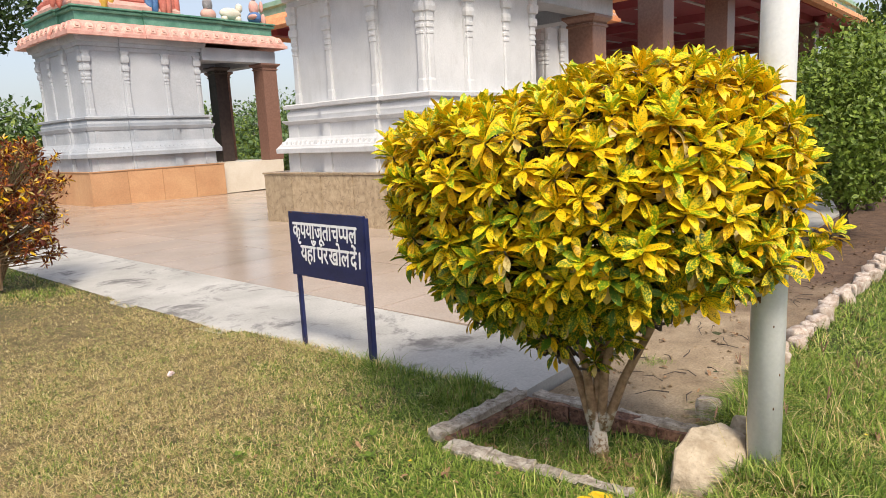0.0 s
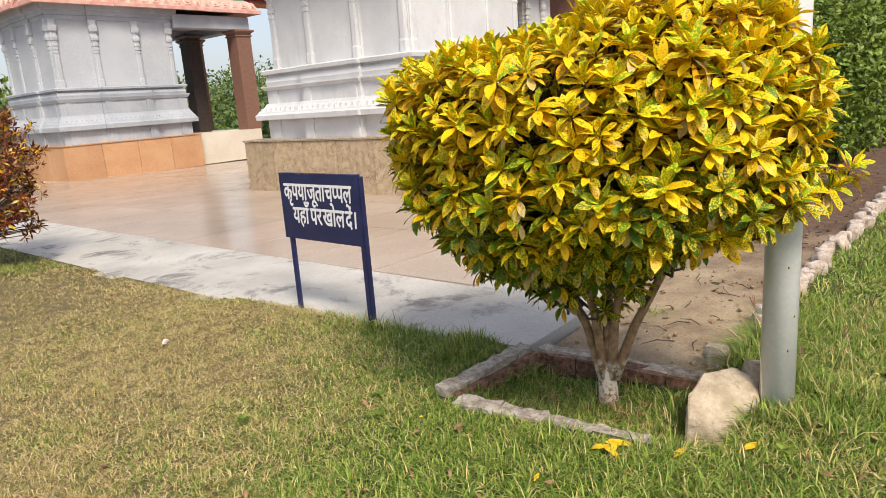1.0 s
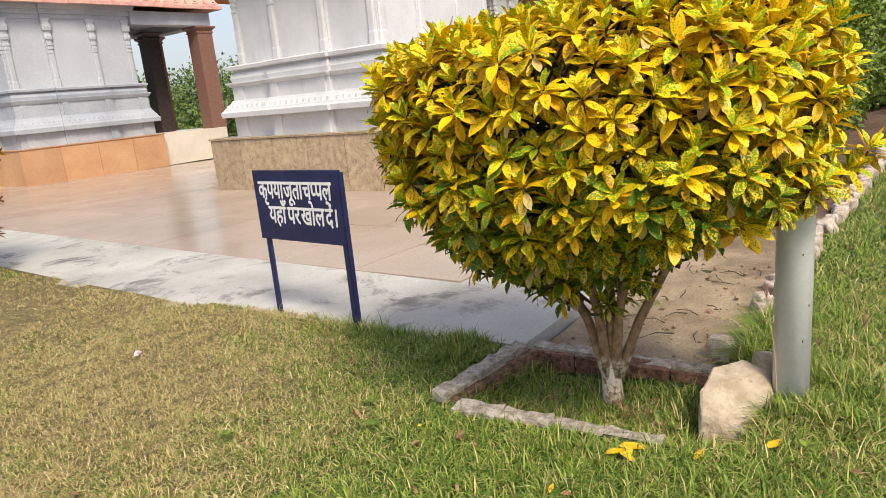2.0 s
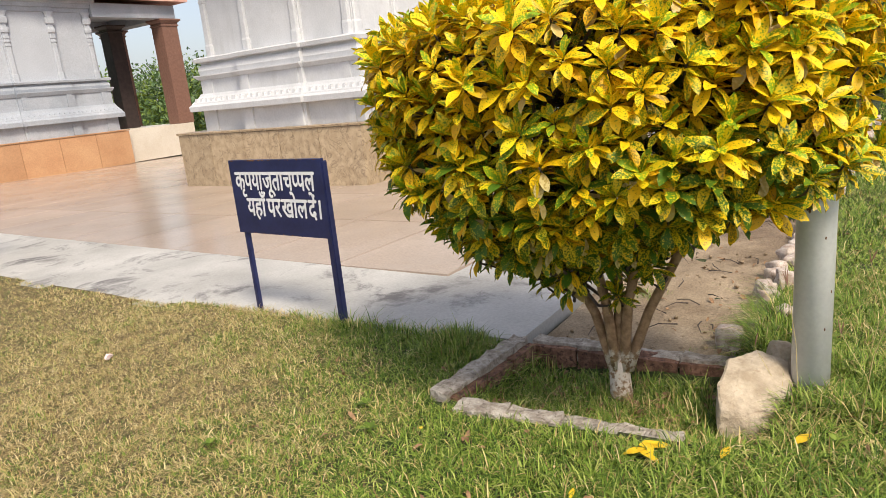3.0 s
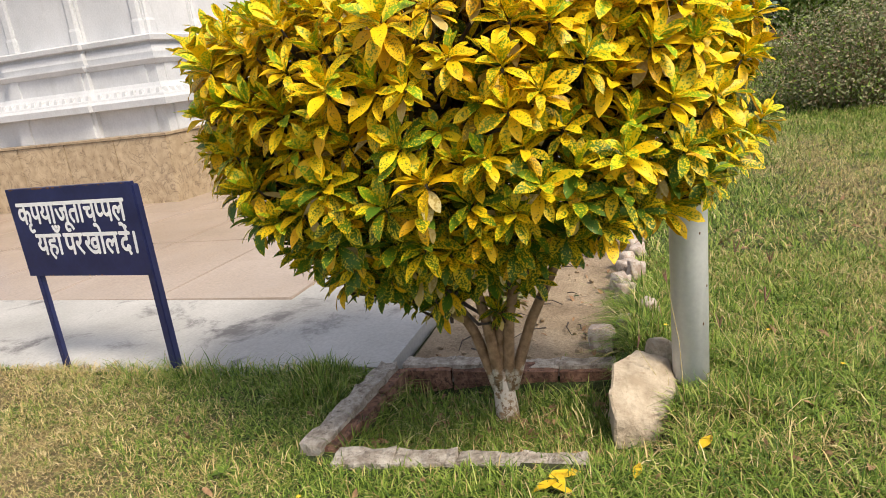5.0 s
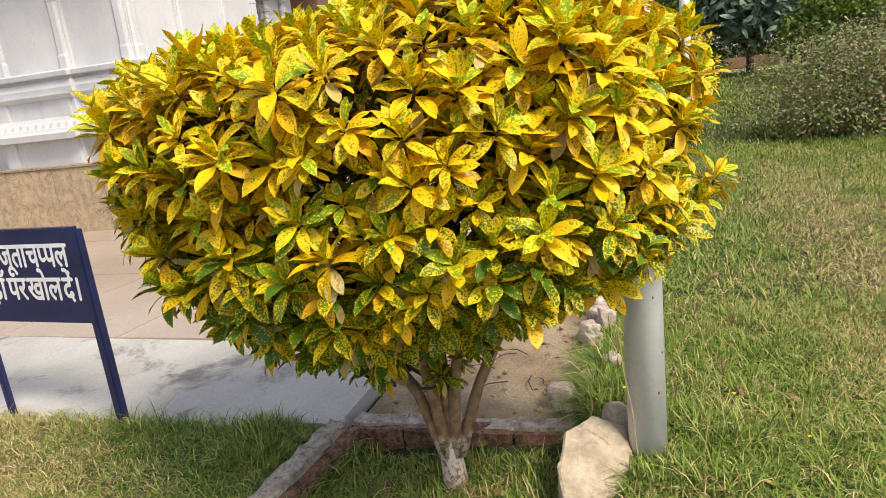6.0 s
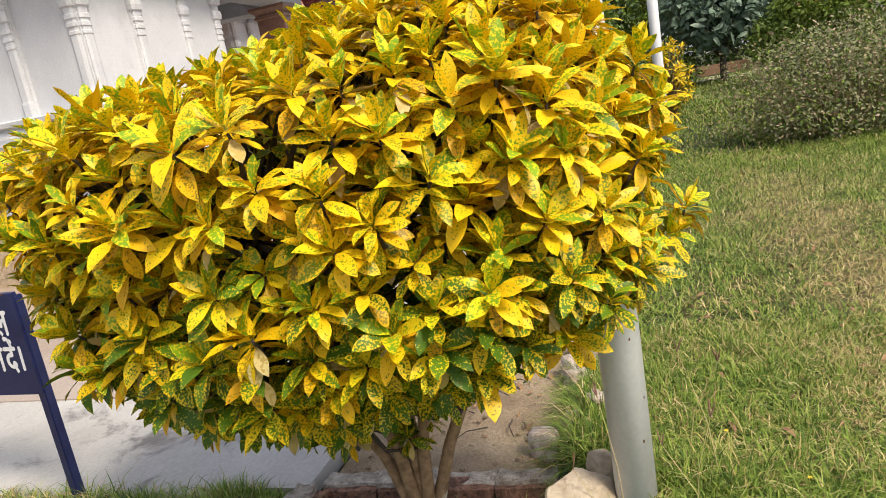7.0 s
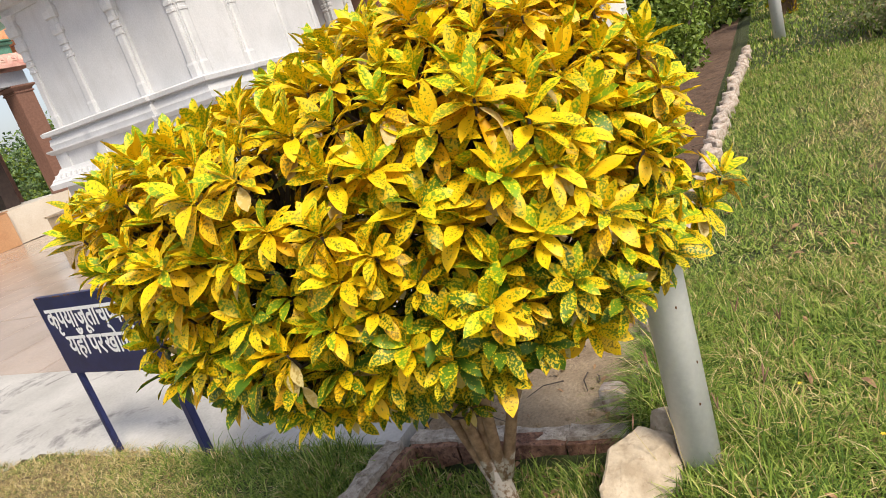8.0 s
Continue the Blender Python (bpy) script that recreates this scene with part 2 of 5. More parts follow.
def leaf_material(name, ground, spots, share, back=0.5, scale=120.0, tint=0.25):
    """A leaf with blotches of a second colour."""
    n = Nodes(name)
    info = n.tree.nodes.new("ShaderNodeObjectInfo")
    isl = n.tree.nodes.new("ShaderNodeNewGeometry").outputs["Random Per Island"]
    r = n.math('FRACT', n.math('ADD', info.outputs["Random"], isl))
    vor = n.noise(scale, 4.0, 0.6)
    edge = n.math('ADD', n.math('MULTIPLY', n.math('SUBTRACT', r, 0.5), 0.16), 1.0 - share)
    edge = n.math('SUBTRACT', edge, n.math('MULTIPLY', n.math('SUBTRACT', attribute(n, "rim"), 0.5), 0.1))
    f = n.math('MULTIPLY', n.math('SUBTRACT', vor, edge), 26.0)
    f = n.ramp(f, [(0.0, 0.0), (1.0, 1.0)])
    g = n.mix(tint, ground, n.ramp(r, [(0.0, 0.2), (1.0, 0.8)]), 'OVERLAY')
    s = n.mix(tint, spots, n.ramp(n.math('FRACT', n.math('MULTIPLY', r, 7.3)), [(0.0, 0.25), (1.0, 0.7)]), 'OVERLAY')
    n.bump(n.noise(70, 3), 0.15, 0.002)
    mat = n.done(n.mix(f, g, s), 0.45, spec=0.28)
    n.bsdf.inputs["Subsurface Weight"].default_value = 0.0
    tr = n.node("ShaderNodeBsdfTranslucent")
    n.set(tr, "Color", n.mix(f, g, s))
    mx = n.node("ShaderNodeMixShader", Fac=0.14)
    n.tree.links.new(n.bsdf.outputs[0], mx.inputs[1])
    n.tree.links.new(tr.outputs[0], mx.inputs[2])
    out = [o for o in n.tree.nodes if o.type == 'OUTPUT_MATERIAL'][0]
    n.tree.links.new(mx.outputs[0], out.inputs["Surface"])
    return mat


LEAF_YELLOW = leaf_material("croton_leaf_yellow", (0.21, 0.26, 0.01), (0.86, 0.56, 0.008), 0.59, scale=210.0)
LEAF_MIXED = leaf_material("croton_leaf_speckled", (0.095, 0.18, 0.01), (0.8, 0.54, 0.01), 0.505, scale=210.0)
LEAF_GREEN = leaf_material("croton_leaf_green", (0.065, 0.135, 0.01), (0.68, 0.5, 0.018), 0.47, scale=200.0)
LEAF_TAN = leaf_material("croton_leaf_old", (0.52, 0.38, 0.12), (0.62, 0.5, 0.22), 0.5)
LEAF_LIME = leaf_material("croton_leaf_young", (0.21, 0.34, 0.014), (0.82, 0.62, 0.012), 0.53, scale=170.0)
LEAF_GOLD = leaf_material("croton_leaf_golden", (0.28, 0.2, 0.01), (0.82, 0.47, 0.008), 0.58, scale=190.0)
LEAF_RED = leaf_material("croton_leaf_red", (0.11, 0.022, 0.01), (0.5, 0.19, 0.014), 0.44, scale=60)
LEAF_SHRUB = leaf_material("shrub_leaf", (0.095, 0.15, 0.018), (0.22, 0.29, 0.045), 0.5, scale=14)
LEAF_HEDGE = leaf_material("hedge_leaf", (0.2, 0.22, 0.1), (0.43, 0.32, 0.2), 0.47, scale=9)
LEAF_GREY = leaf_material("frangipani_leaf", (0.12, 0.18, 0.12), (0.19, 0.25, 0.18), 0.5, scale=9)
LEAF_TREE = leaf_material("tree_leaf", (0.03, 0.06, 0.016), (0.075, 0.12, 0.03), 0.5, scale=3)
LEAF_FAR = leaf_material("far_leaf", (0.09, 0.155, 0.055), (0.18, 0.26, 0.1), 0.5, scale=2)

# ---- ground ----
SLAB = -0.02


def smooth_step(a, b, v):
    t = min(1.0, max(0.0, (v - a) / (b - a)))
    return t * t * (3 - 2 * t)


def lawn_edge(y):
    """Where the lawn meets the apron."""
    return -0.06 + 0.22 * smooth_step(3.8, 2.5, y) + 0.1 * smooth_step(1.3, 0.65, y)


def land(x, y):
    """Height of the lawn and the beds: a gentle fall towards the terrace, and a sunk tree bed."""
    z = 0.075 - 0.09 * smooth_step(-0.6, 1.4, y) + 0.022 * max(0.0, min(x, 40) - 9) * smooth_step(1.0, -1.0, y)
    z += 0.012 * noise.noise(Vector((x * 1.3, y * 1.3, 0.0))) * (1.0 if x < 12 else 0.3)
    z -= 0.125 * smooth_step(-0.45, -0.33, x) * smooth_step(0.28, 0.2, x) * smooth_step(-0.66, -0.52, y) * smooth_step(0.57, 0.45, y)
    if x > 0.2 and y > -0.45:
        z -= 0.035 + 0.03 * smooth_step(1.2, 0.5, x)
    if y > 0.6 and x > lawn_edge(y) + 0.12:
        z = min(z, SLAB - 0.04)
    if x > 1.2 and y > 1.66:
        z -= 0.2 * smooth_step(1.66, 2.4, y) * smooth_step(1.2, 1.9, x) + min(0.5, 0.0138 * (x - 1.2) + 0.0078 * (y - 1.66))
    return z


def dryness(x, y):
    """0 where the lawn is green, 1 where it is straw: dry to the west, green round the bed and the apron's corner, a trodden strip to the east."""
    d = smooth_step(0.35, 2.1, y - 0.3 * (x + 0.5))
    if 0.5 < y < 3.0:
        d -= 0.55 * math.exp(-((x - lawn_edge(y)) / 0.3) ** 2) * smooth_step(3.0, 1.8, y)
    d -= 0.8 * smooth_step(5.6, 7.0, y) + 0.5 * math.exp(-((x + 0.2) ** 2 + (y - 0.85) ** 2) / 0.12)
    if x > -0.8 and y < 0:
        # strip gives way to green further east, where tree shade is coloured in
        d = max(d, 0.62 * math.exp(-((y + 1.78 + 0.03 * x) / 0.5) ** 2) * smooth_step(-0.6, 0.9, x) * smooth_step(7.0, 4.5, x))
    d += 0.5 * noise.noise(Vector((x * 1.7, y * 1.7, 8))) + 0.3 * noise.noise(Vector((x * 5.5, y * 5.5, 2)))
    return min(1.0, max(0.0, d))


def ground_sheet():
    xs = [-400, -120, -40, -15, -8] + [-5 + 0.05 * i for i in range(241)] + [8, 10, 14, 20, 30, 45, 80, 160, 500]
    ys = [-400, -120, -40, -15, -8] + [-5 + 0.05 * i for i in range(181)] + [5, 7, 10, 15, 30, 60, 140, 500]
    verts = [(x, y, land(x, y)) for y in ys for x in xs]
    w = len(xs)
    faces = [(j * w + i, j * w + i + 1, (j + 1) * w + i + 1, (j + 1) * w + i) for j in range(len(ys) - 1) for i in range(w - 1)]
    me = link_mesh("ground", verts, faces, LAWNGROUND)
    me.shade_smooth()
    me.attributes.new("dry", 'FLOAT', 'POINT').data.foreach_set("value", [dryness(v[0], v[1]) for v in verts])
    return tagged(new("ground", me), "mown lawn, straw-dry in part and green near the bushes", "lawn", kind="structure")


ground = ground_sheet()


def soil_strip():
    """The bare planting bed between the edging stones and the apron."""
    n, m = 90, 12
    verts, faces = [], []
    for j in range(m + 1):
        for i in range(n + 1):
            x = 0.31 + 21.0 * (i / n) ** 1.6
            y = -0.36 + (0.92 + 0.5 * smooth_step(1, 6, x)) * j / m
            verts.append((x, y, land(x, min(y, 0.55)) + 0.012 + 0.02 * noise.noise(Vector((x * 3, y * 3, 4))) * (0 if j in (0, m) else 1)))
    w = n + 1
    faces = [(j * w + i, j * w + i + 1, (j + 1) * w + i + 1, (j + 1) * w + i) for j in range(m) for i in range(n)]
    me = link_mesh("planting_bed", verts, faces, SOIL)
    me.shade_smooth()
    return tagged(new("planting_bed", me), "bare brown earth of a planting bed with fallen leaves", "soil", kind="structure")


planting_bed = soil_strip()


def apron_slab():
    """The concrete apron round the terrace, with a worn, wavy lawn edge: one strip along the lawn, one beside the bed."""
    bm = bmesh.new()

    def top(y):
        return SLAB + 0.045 * smooth_step(1.7, 0.7, y)

    def strip(rows):
        ring = [[bm.verts.new((x, y, top(y))) for x, y in row] for row in rows]
        low = [[bm.verts.new((x, y, SLAB - 0.12)) for x, y in row] for row in rows]
        for a, b, c, d in zip(ring, ring[1:], low, low[1:]):
            for k in range(len(a) - 1):
                bm.faces.new((a[k], a[k + 1], b[k + 1], b[k]))
            bm.faces.new((a[0], b[0], d[0], c[0]))
            bm.faces.new((a[-1], c[-1], d[-1], b[-1]))
        for a, c in ((ring[0], low[0]), (ring[-1], low[-1])):
            for k in range(len(a) - 1):
                bm.faces.new((a[k], c[k], c[k + 1], a[k + 1]))
    rows = []
    for i in range(91):
        y = 28.0 - 27.4 * (i / 90) ** 0.6
        x = lawn_edge(y) + 0.05 * noise.noise(Vector((0, y * 2.3, 7))) + 0.02 * noise.noise(Vector((0, y * 9, 3)))
        rows.append([(x + (1.2 - x) * k / 4, y) for k in range(5)])
    strip(rows)
    strip([[(1.2, 1.66 - 1.06 * k / 6), (8.0, 1.66 - 1.06 * k / 6), (30.0, 1.66 - 1.06 * k / 6)] for k in range(7)])
    me = to_mesh("apron", bm, CONCRETE)
    return tagged(new("apron", me), "pale weathered concrete apron with dark stains beside the lawn", "concrete", kind="structure")


apron = apron_slab()

terrace = tagged(new("terrace"), "polished pinkish stone paving of the temple terrace", "paving", kind="structure")


def terrace_bed():
    bm = bmesh.new()
    add_box(bm, 1.2, 46, 1.66, 46, SLAB - 0.2, SLAB - 0.012)
    return part("bedding", bm, CONCRETE, terrace)


terrace_bed()

# ---- temples ----


def square_plan(x0, x1, y0, y1, off, jut=0.07, bays=(0.3, 0.7)):
    """A rectangle whose middle bay on each side stands a little proud."""
    x0, x1, y0, y1 = x0 - off, x1 + off, y0 - off, y1 + off
    xa, xb = x0 + (x1 - x0) * bays[0], x0 + (x1 - x0) * bays[1]
    ya, yb = y0 + (y1 - y0) * bays[0], y0 + (y1 - y0) * bays[1]
    return [(x0, y0), (xa, y0), (xa, y0 - jut), (xb, y0 - jut), (xb, y0), (x1, y0),
            (x1, ya), (x1 + jut, ya), (x1 + jut, yb), (x1, yb), (x1, y1),
            (xb, y1), (xb, y1 + jut), (xa, y1 + jut), (xa, y1), (x0, y1),
            (x0, yb), (x0 - jut, yb), (x0 - jut, ya), (x0, ya)]


def profile_block(plan, profile, jut=0.07):
    bm = bmesh.new()
    add_loft(bm, [[(x, y, z) for x, y in square_plan(*plan, off, jut)] for off, z in profile])
    return bm


def pilaster_mesh(height, width, material):
    """A half-round temple pilaster: plain shaft, banded neck, cushion and bracket capital. It faces -y at the origin."""
    bm = bmesh.new()
    w = width / 2
    top = height
    stack = [(0.0, 1.25, 0.075), (0.10, 1.25, 0.075), (0.12, 1.0, 0.06), (0.50, 0.95, 0.055),
             (0.505, 1.12, 0.07), (0.525, 1.12, 0.07), (0.53, 0.95, 0.055), (0.555, 0.95, 0.055), (0.56, 1.15, 0.075), (0.585, 1.15, 0.075),
             (0.59, 0.98, 0.06), (0.61, 0.98, 0.06), (0.615, 1.2, 0.08), (0.645, 1.2, 0.08), (0.65, 1.02, 0.065), (0.69, 1.1, 0.075),
             (0.70, 1.5, 0.11), (0.735, 1.62, 0.125), (0.77, 1.5, 0.11), (0.775, 1.15, 0.08), (0.82, 1.2, 0.085),
             (0.83, 1.75, 0.14), (0.88, 1.95, 0.16), (0.91, 1.95, 0.16), (0.915, 1.5, 0.12), (0.95, 1.5, 0.12), (1.0, 2.2, 0.15)]
    stack = [(z, 1 + (s - 1) * 0.8, d * 0.72) for z, s, d in stack]
    loops = [[(-w * s, 0.02, top * z), (-w * s, -d * 0.6, top * z), (-w * s * 0.6, -d, top * z), (w * s * 0.6, -d, top * z), (w * s, -d * 0.6, top * z), (w * s, 0.02, top * z)]
             for z, s, d in stack]
    add_loft(bm, loops)
    return to_mesh("pilaster", bm, material)


def petal_mesh(material, rim):
    """One lotus-medallion of the eave: an arched boss with a raised rim."""
    bm = bmesh.new()
    for scale, depth, slot in ((1.0, 0.035, 1), (0.72, 0.06, 0), (0.34, 0.085, 1)):
        outline = [(-0.13, -0.15), (0.13, -0.15), (0.165, -0.02), (0.14, 0.1), (0.07, 0.155), (-0.07, 0.155), (-0.14, 0.1), (-0.165, -0.02)]
        before = set(bm.faces)
        add_loft(bm, [[(x * scale, 0.03, z * scale) for x, z in outline],
                      [(x * scale, -depth * 0.6, z * scale) for x, z in outline],
                      [(x * scale * 0.8, -depth, z * scale * 0.8) for x, z in outline]])
        for f in set(bm.faces) - before:
            f.material_index = slot
    return to_mesh("medallion", bm, [material, rim])


def rows_on(plan, off, every, jut=0.07):
    """Places and headings along the two sides of a plan that face the lawn."""
    x0, x1, y0, y1 = plan
    out = []
    for a, b, fixed, axis in ((x0 - off, x1 + off, y0 - off, 'x'), (y0 - off, y1 + off, x0 - off, 'y')):
        n = max(2, int((b - a) / every))
        for i in range(n):
            v = a + (b - a) * (i + 0.5) / n
            mid = 0.3 < (i + 0.5) / n < 0.7
            f = fixed - (jut if mid else 0)
            out.append((pose(v, f, 0), 'x') if axis == 'x' else (pose(f, v, 0, 0, 0, -90), 'y'))
    return out


def shrine(name, label, plan, z, base_paint, wall_paint, petal_paint, eave_paint, group="", porch=None, plinth_paint=None, panel=1.0, feet=None, overhang=0.68):
    """A south-Indian shrine: stone plinth, stepped base mouldings, pilastered wall, overhanging eave and a parapet.
    z: heights of plinth, base wall, lotus course, recess, ledge, wall top, eave bottom, eave top, parapet top."""
    x0, x1, y0, y1 = plan
    g = SLAB
    t = thing(name, label, "temple", ((x0 + x1) / 2, (y0 + y1) / 2, g), group)
    back = Matrix.Translation((-(x0 + x1) / 2, -(y0 + y1) / 2, -g))

    def own(nm, bm, mat, lab="", smooth=False):
        ob = part(nm, bm, mat, t, lab, smooth)
        ob.matrix_basis = back
        return ob
    px0, px1, py0, py1 = feet or (x0 - 0.34, x1 + 0.34, y0 - 0.34, y1 + 0.34)
    foot = (px0, px1, py0, py1)
    own("plinth_core", profile_block(foot, [(-0.05, g - 0.1), (-0.05, z[0] - 0.03)], 0.0), plinth_paint)
    own("plinth_cap", profile_block(foot, [(-0.06, z[0] - 0.04), (0.02, z[0] - 0.035), (0.025, z[0] - 0.005), (0.01, z[0])], 0.0), plinth_paint)
    # stone panels on the two visible sides of the plinth
    for a, b, axis in ((px0, px1, 'x'), (py0, py1, 'y')):
        n = max(2, round((b - a) / panel))
        w = (b - a) / n
        bm = bmesh.new()
        add_box(bm, -w / 2 + 0.004, w / 2 - 0.004, -0.0, 0.06, g - 0.05, z[0] - 0.042, 0.003)
        me = to_mesh("stone_panel", bm, plinth_paint)
        for i in range(n):
            v = a + w * (i + 0.5)
            m = pose(v, py0, 0) if axis == 'x' else pose(px0, v, 0, 0, 0, -90)
            piece("stone_panel", me, t, back @ m)
    own("base_wall", profile_block(plan, [(0.17, z[0] - 0.01), (0.17, z[1] + 0.01)]), base_paint)
    d = z[2] - z[1]
    own("lotus_course", profile_block(plan, [(0.17, z[1]), (0.33, z[1] + 0.005), (0.34, z[1] + d * 0.3), (0.30, z[1] + d * 0.42), (0.29, z[1] + d * 0.5),
                                             (0.25, z[1] + d * 0.62), (0.19, z[1] + d * 0.85), (0.165, z[2])]), base_paint)
    h = z[3] - z[2]
    own("recess", profile_block(plan, [(0.14, z[2] - 0.005), (0.14, z[2] + h * 0.75), (0.17, z[2] + h * 0.76), (0.22, z[3] - 0.02), (0.22, z[3])]), base_paint)
    h = z[4] - z[3]
    own("ledge", profile_block(plan, [(0.13, z[3] - 0.005), (0.15, z[3] + h * 0.25), (0.13, z[3] + h * 0.55), (0.1, z[3] + h * 0.56), (0.1, z[3] + h * 0.7), (0.19, z[3] + h * 0.74), (0.2, z[4] - 0.02), (0.16, z[4])]), base_paint)
    own("wall", profile_block(plan, [(0.0, z[4] - 0.01), (0.0, z[5] + 0.01)], 0.05), wall_paint)
    h = z[6] - z[5]
    own("entablature", profile_block(plan, [(0.03, z[5]), (0.03, z[5] + h * 0.3), (0.09, z[5] + h * 0.34), (0.09, z[5] + h * 0.62), (0.17, z[5] + h * 0.68), (0.22, z[6] + 0.12)]), base_paint)
    # rows of short piers on the base wall
    bm = bmesh.new()
    add_box(bm, -0.11, 0.11, -0.03, 0.04, z[0], z[1] + 0.005, 0.006)
    pier = to_mesh("pier", bm, base_paint)
    bm = bmesh.new()
    add_box(bm, -0.08, 0.08, -0.022, 0.04, z[2] - 0.01, z[2] + (z[3] - z[2]) * 0.76, 0.005)
    stub = to_mesh("pier", bm, base_paint)
    pil = pilaster_mesh(z[5] - z[4], 0.155, wall_paint)
    for fr, out in ((0.03, 0), (0.33, 1), (0.67, 1), (0.97, 0)):
        jut = 0.05 * out
        vx, vy = x0 + (x1 - x0) * fr, y0 + (y1 - y0) * fr
        for me, off, dz, j in ((pil, 0.0, z[4], jut), (pier, 0.17, 0, out * 0.07), (stub, 0.14, 0, out * 0.07)):
            piece(me.name.split(".")[0], me, t, back @ pose(vx, y0 - off - j, dz))
            piece(me.name.split(".")[0], me, t, back @ pose(x0 - off - j, vy, dz, 0, 0, -90))
    # small beads along the lotus course
    bm = bmesh.new()
    add_loft(bm, [[(-0.035, 0.03, 0), (0.035, 0.03, 0), (0.035, 0.03, 0.09), (-0.035, 0.03, 0.09)],
                  [(-0.03, -0.02, 0), (0.03, -0.02, 0), (0.022, 0.0, 0.09), (-0.022, 0.0, 0.09)]])
    bead = to_mesh("petal", bm, base_paint)
    for m, _ in rows_on(plan, 0.265, 0.14):
        piece("petal", bead, t, back @ m @ pose(0, 0, z[1] + d * 0.45))
    # eave and parapet, which also cover the porch
    ex1 = x1 if porch is None else porch
    ep = (x0, ex1, y0, y1)
    e = z[7] - z[6]
    o = overhang
    own("eave", profile_block(ep, [(0.1, z[6] + 0.1), (o - 0.06, z[6] - 0.01), (o, z[6]), (o, z[6] + 0.1), (o - 0.05, z[6] + 0.12), (o - 0.1, z[6] + e * 0.5), (o - 0.24, z[6] + e * 0.85), (o - 0.32, z[7])]), eave_paint)
    petal = petal_mesh(petal_paint, eave_paint)
    for m, _ in rows_on(ep, o - 0.12, 0.36):
        piece("medallion", petal, t, back @ m @ pose(0, 0, z[6] + e * 0.53, -24) @ Matrix.Scale(min(1.0, e / 0.4), 4))
    p = z[8] - z[7]
    own("parapet", profile_block(ep, [(o - 0.38, z[7] - 0.02), (o - 0.38, z[7] + p * 0.6), (o - 0.31, z[7] + p * 0.63), (o - 0.28, z[7] + p * 0.78), (o - 0.34, z[7] + p * 0.82), (o - 0.26, z[8] - 0.04), (o - 0.26, z[8]), (o - 0.58, z[8])]), GREENPAINT)
    return t, own


T1Z = (0.94, 1.3, 1.6, 1.92, 2.22, 4.0, 4.33, 4.75, 5.1)
T1 = (5.5, 8.62, 5.93, 9.38)
temple_white, own1 = shrine("temple", "whitewashed pilastered shrine on a brown granite plinth", T1, T1Z, WHITEWASH, WHITEWASH, PEACH, ORANGE, "shrines on the terrace", 11.7, GRANITE, 0.93, (5.13, 8.95, 5.7, 10.15), 0.6)
T2Z = (1.0, 1.4, 1.83, 2.33, 2.63, 4.55, 4.93, 5.38, 5.8)
T2 = (5.72, 9.45, 19.75, 23.3)
temple_grey, own2 = shrine("temple", "grey-washed shrine with pink eave and orange stone plinth", T2, T2Z, GREYWASH, GREYWALL, PEACH, PINK, "shrines on the terrace", 12.3, SANDSTONE, 1.2, None, 0.46)


def square_column(w, h, paint, cap_paint):
    bm = bmesh.new()
    add_box(bm, -w / 2, w / 2, -w / 2, w / 2, 0, h - 0.22, 0.012)
    me = to_mesh("shaft", bm, paint)
    bm = bmesh.new()
    loops = []
    for off, z in ((0.0, h - 0.24), (0.03, h - 0.22), (0.03, h - 0.18), (0.0, h - 0.17), (0.02, h - 0.12), (0.1, h - 0.05), (0.1, h)):
        a = w / 2 + off
        loops.append([(-a, -a, z), (a, -a, z), (a, a, z), (-a, a, z)])
    add_loft(bm, loops)
    cap = to_mesh("capital", bm, cap_paint)
    return me, cap


def porch(own, t, x0, x1, y0, y1, top, floor, paint):
    """A raised porch floor with a low wall and a beam on columns."""
    bm = bmesh.new()
    add_box(bm, x0, x1, y0, y1, SLAB - 0.05, floor)
    own("porch_floor", bm, paint)
    bm = bmesh.new()
    add_box(bm, x0 - 0.3, x1, y0 - 0.05, y0 + 0.45, top, top + 0.42, 0.01)
    add_box(bm, x0 - 0.3, x1, y1 - 0.45, y1 + 0.05, top, top + 0.42, 0.01)
    add_box(bm, x1 - 0.45, x1 + 0.05, y0 + 0.45, y1 - 0.45, top, top + 0.42, 0.01)
    add_box(bm, x0 - 0.3, x1, y0 + 0.4, y1 - 0.4, top + 0.3, top + 0.4)
    own("porch_beam", bm, GREYWASH, "grey painted porch beam")


porch(own2, temple_grey, 9.8, 12.4, 19.65, 23.4, 4.42, 0.97, CREAM)
porch(own1, temple_white, 8.96, 11.7, 5.9, 9.6, 3.93, 0.85, CREAM)


def column_things(at, w, h, paint, label):
    shaft, cap = square_column(w, h, paint, paint)
    first = thing("column", label, "column", at[0], "square columns of the porches")
    part("shaft", shaft, paint, first)
    part("capital", cap, paint, first)
    for p in at[1:]:
        copy_thing(first, pose(*p))


column_things([(12.15, 19.95, 0.97), (12.15, 23.1, 0.97)], 0.6, 3.45, BROWNPOST, "square polished brown granite column of the porch")
column_things([(11.2, 21.6, 0.97)], 0.5, 3.45, DARKPOST, "square dark stone column in the porch shade")
column_things([(11.25, 6.25, 0.85), (11.25, 9.25, 0.85)], 0.62, 3.08, BROWNPOST, "square polished brown granite column of the porch")

# ---- the columned hall ----
hall = thing("hall", "open columned hall with maroon ceiling and orange eave", "pavilion", (24, 10, SLAB))


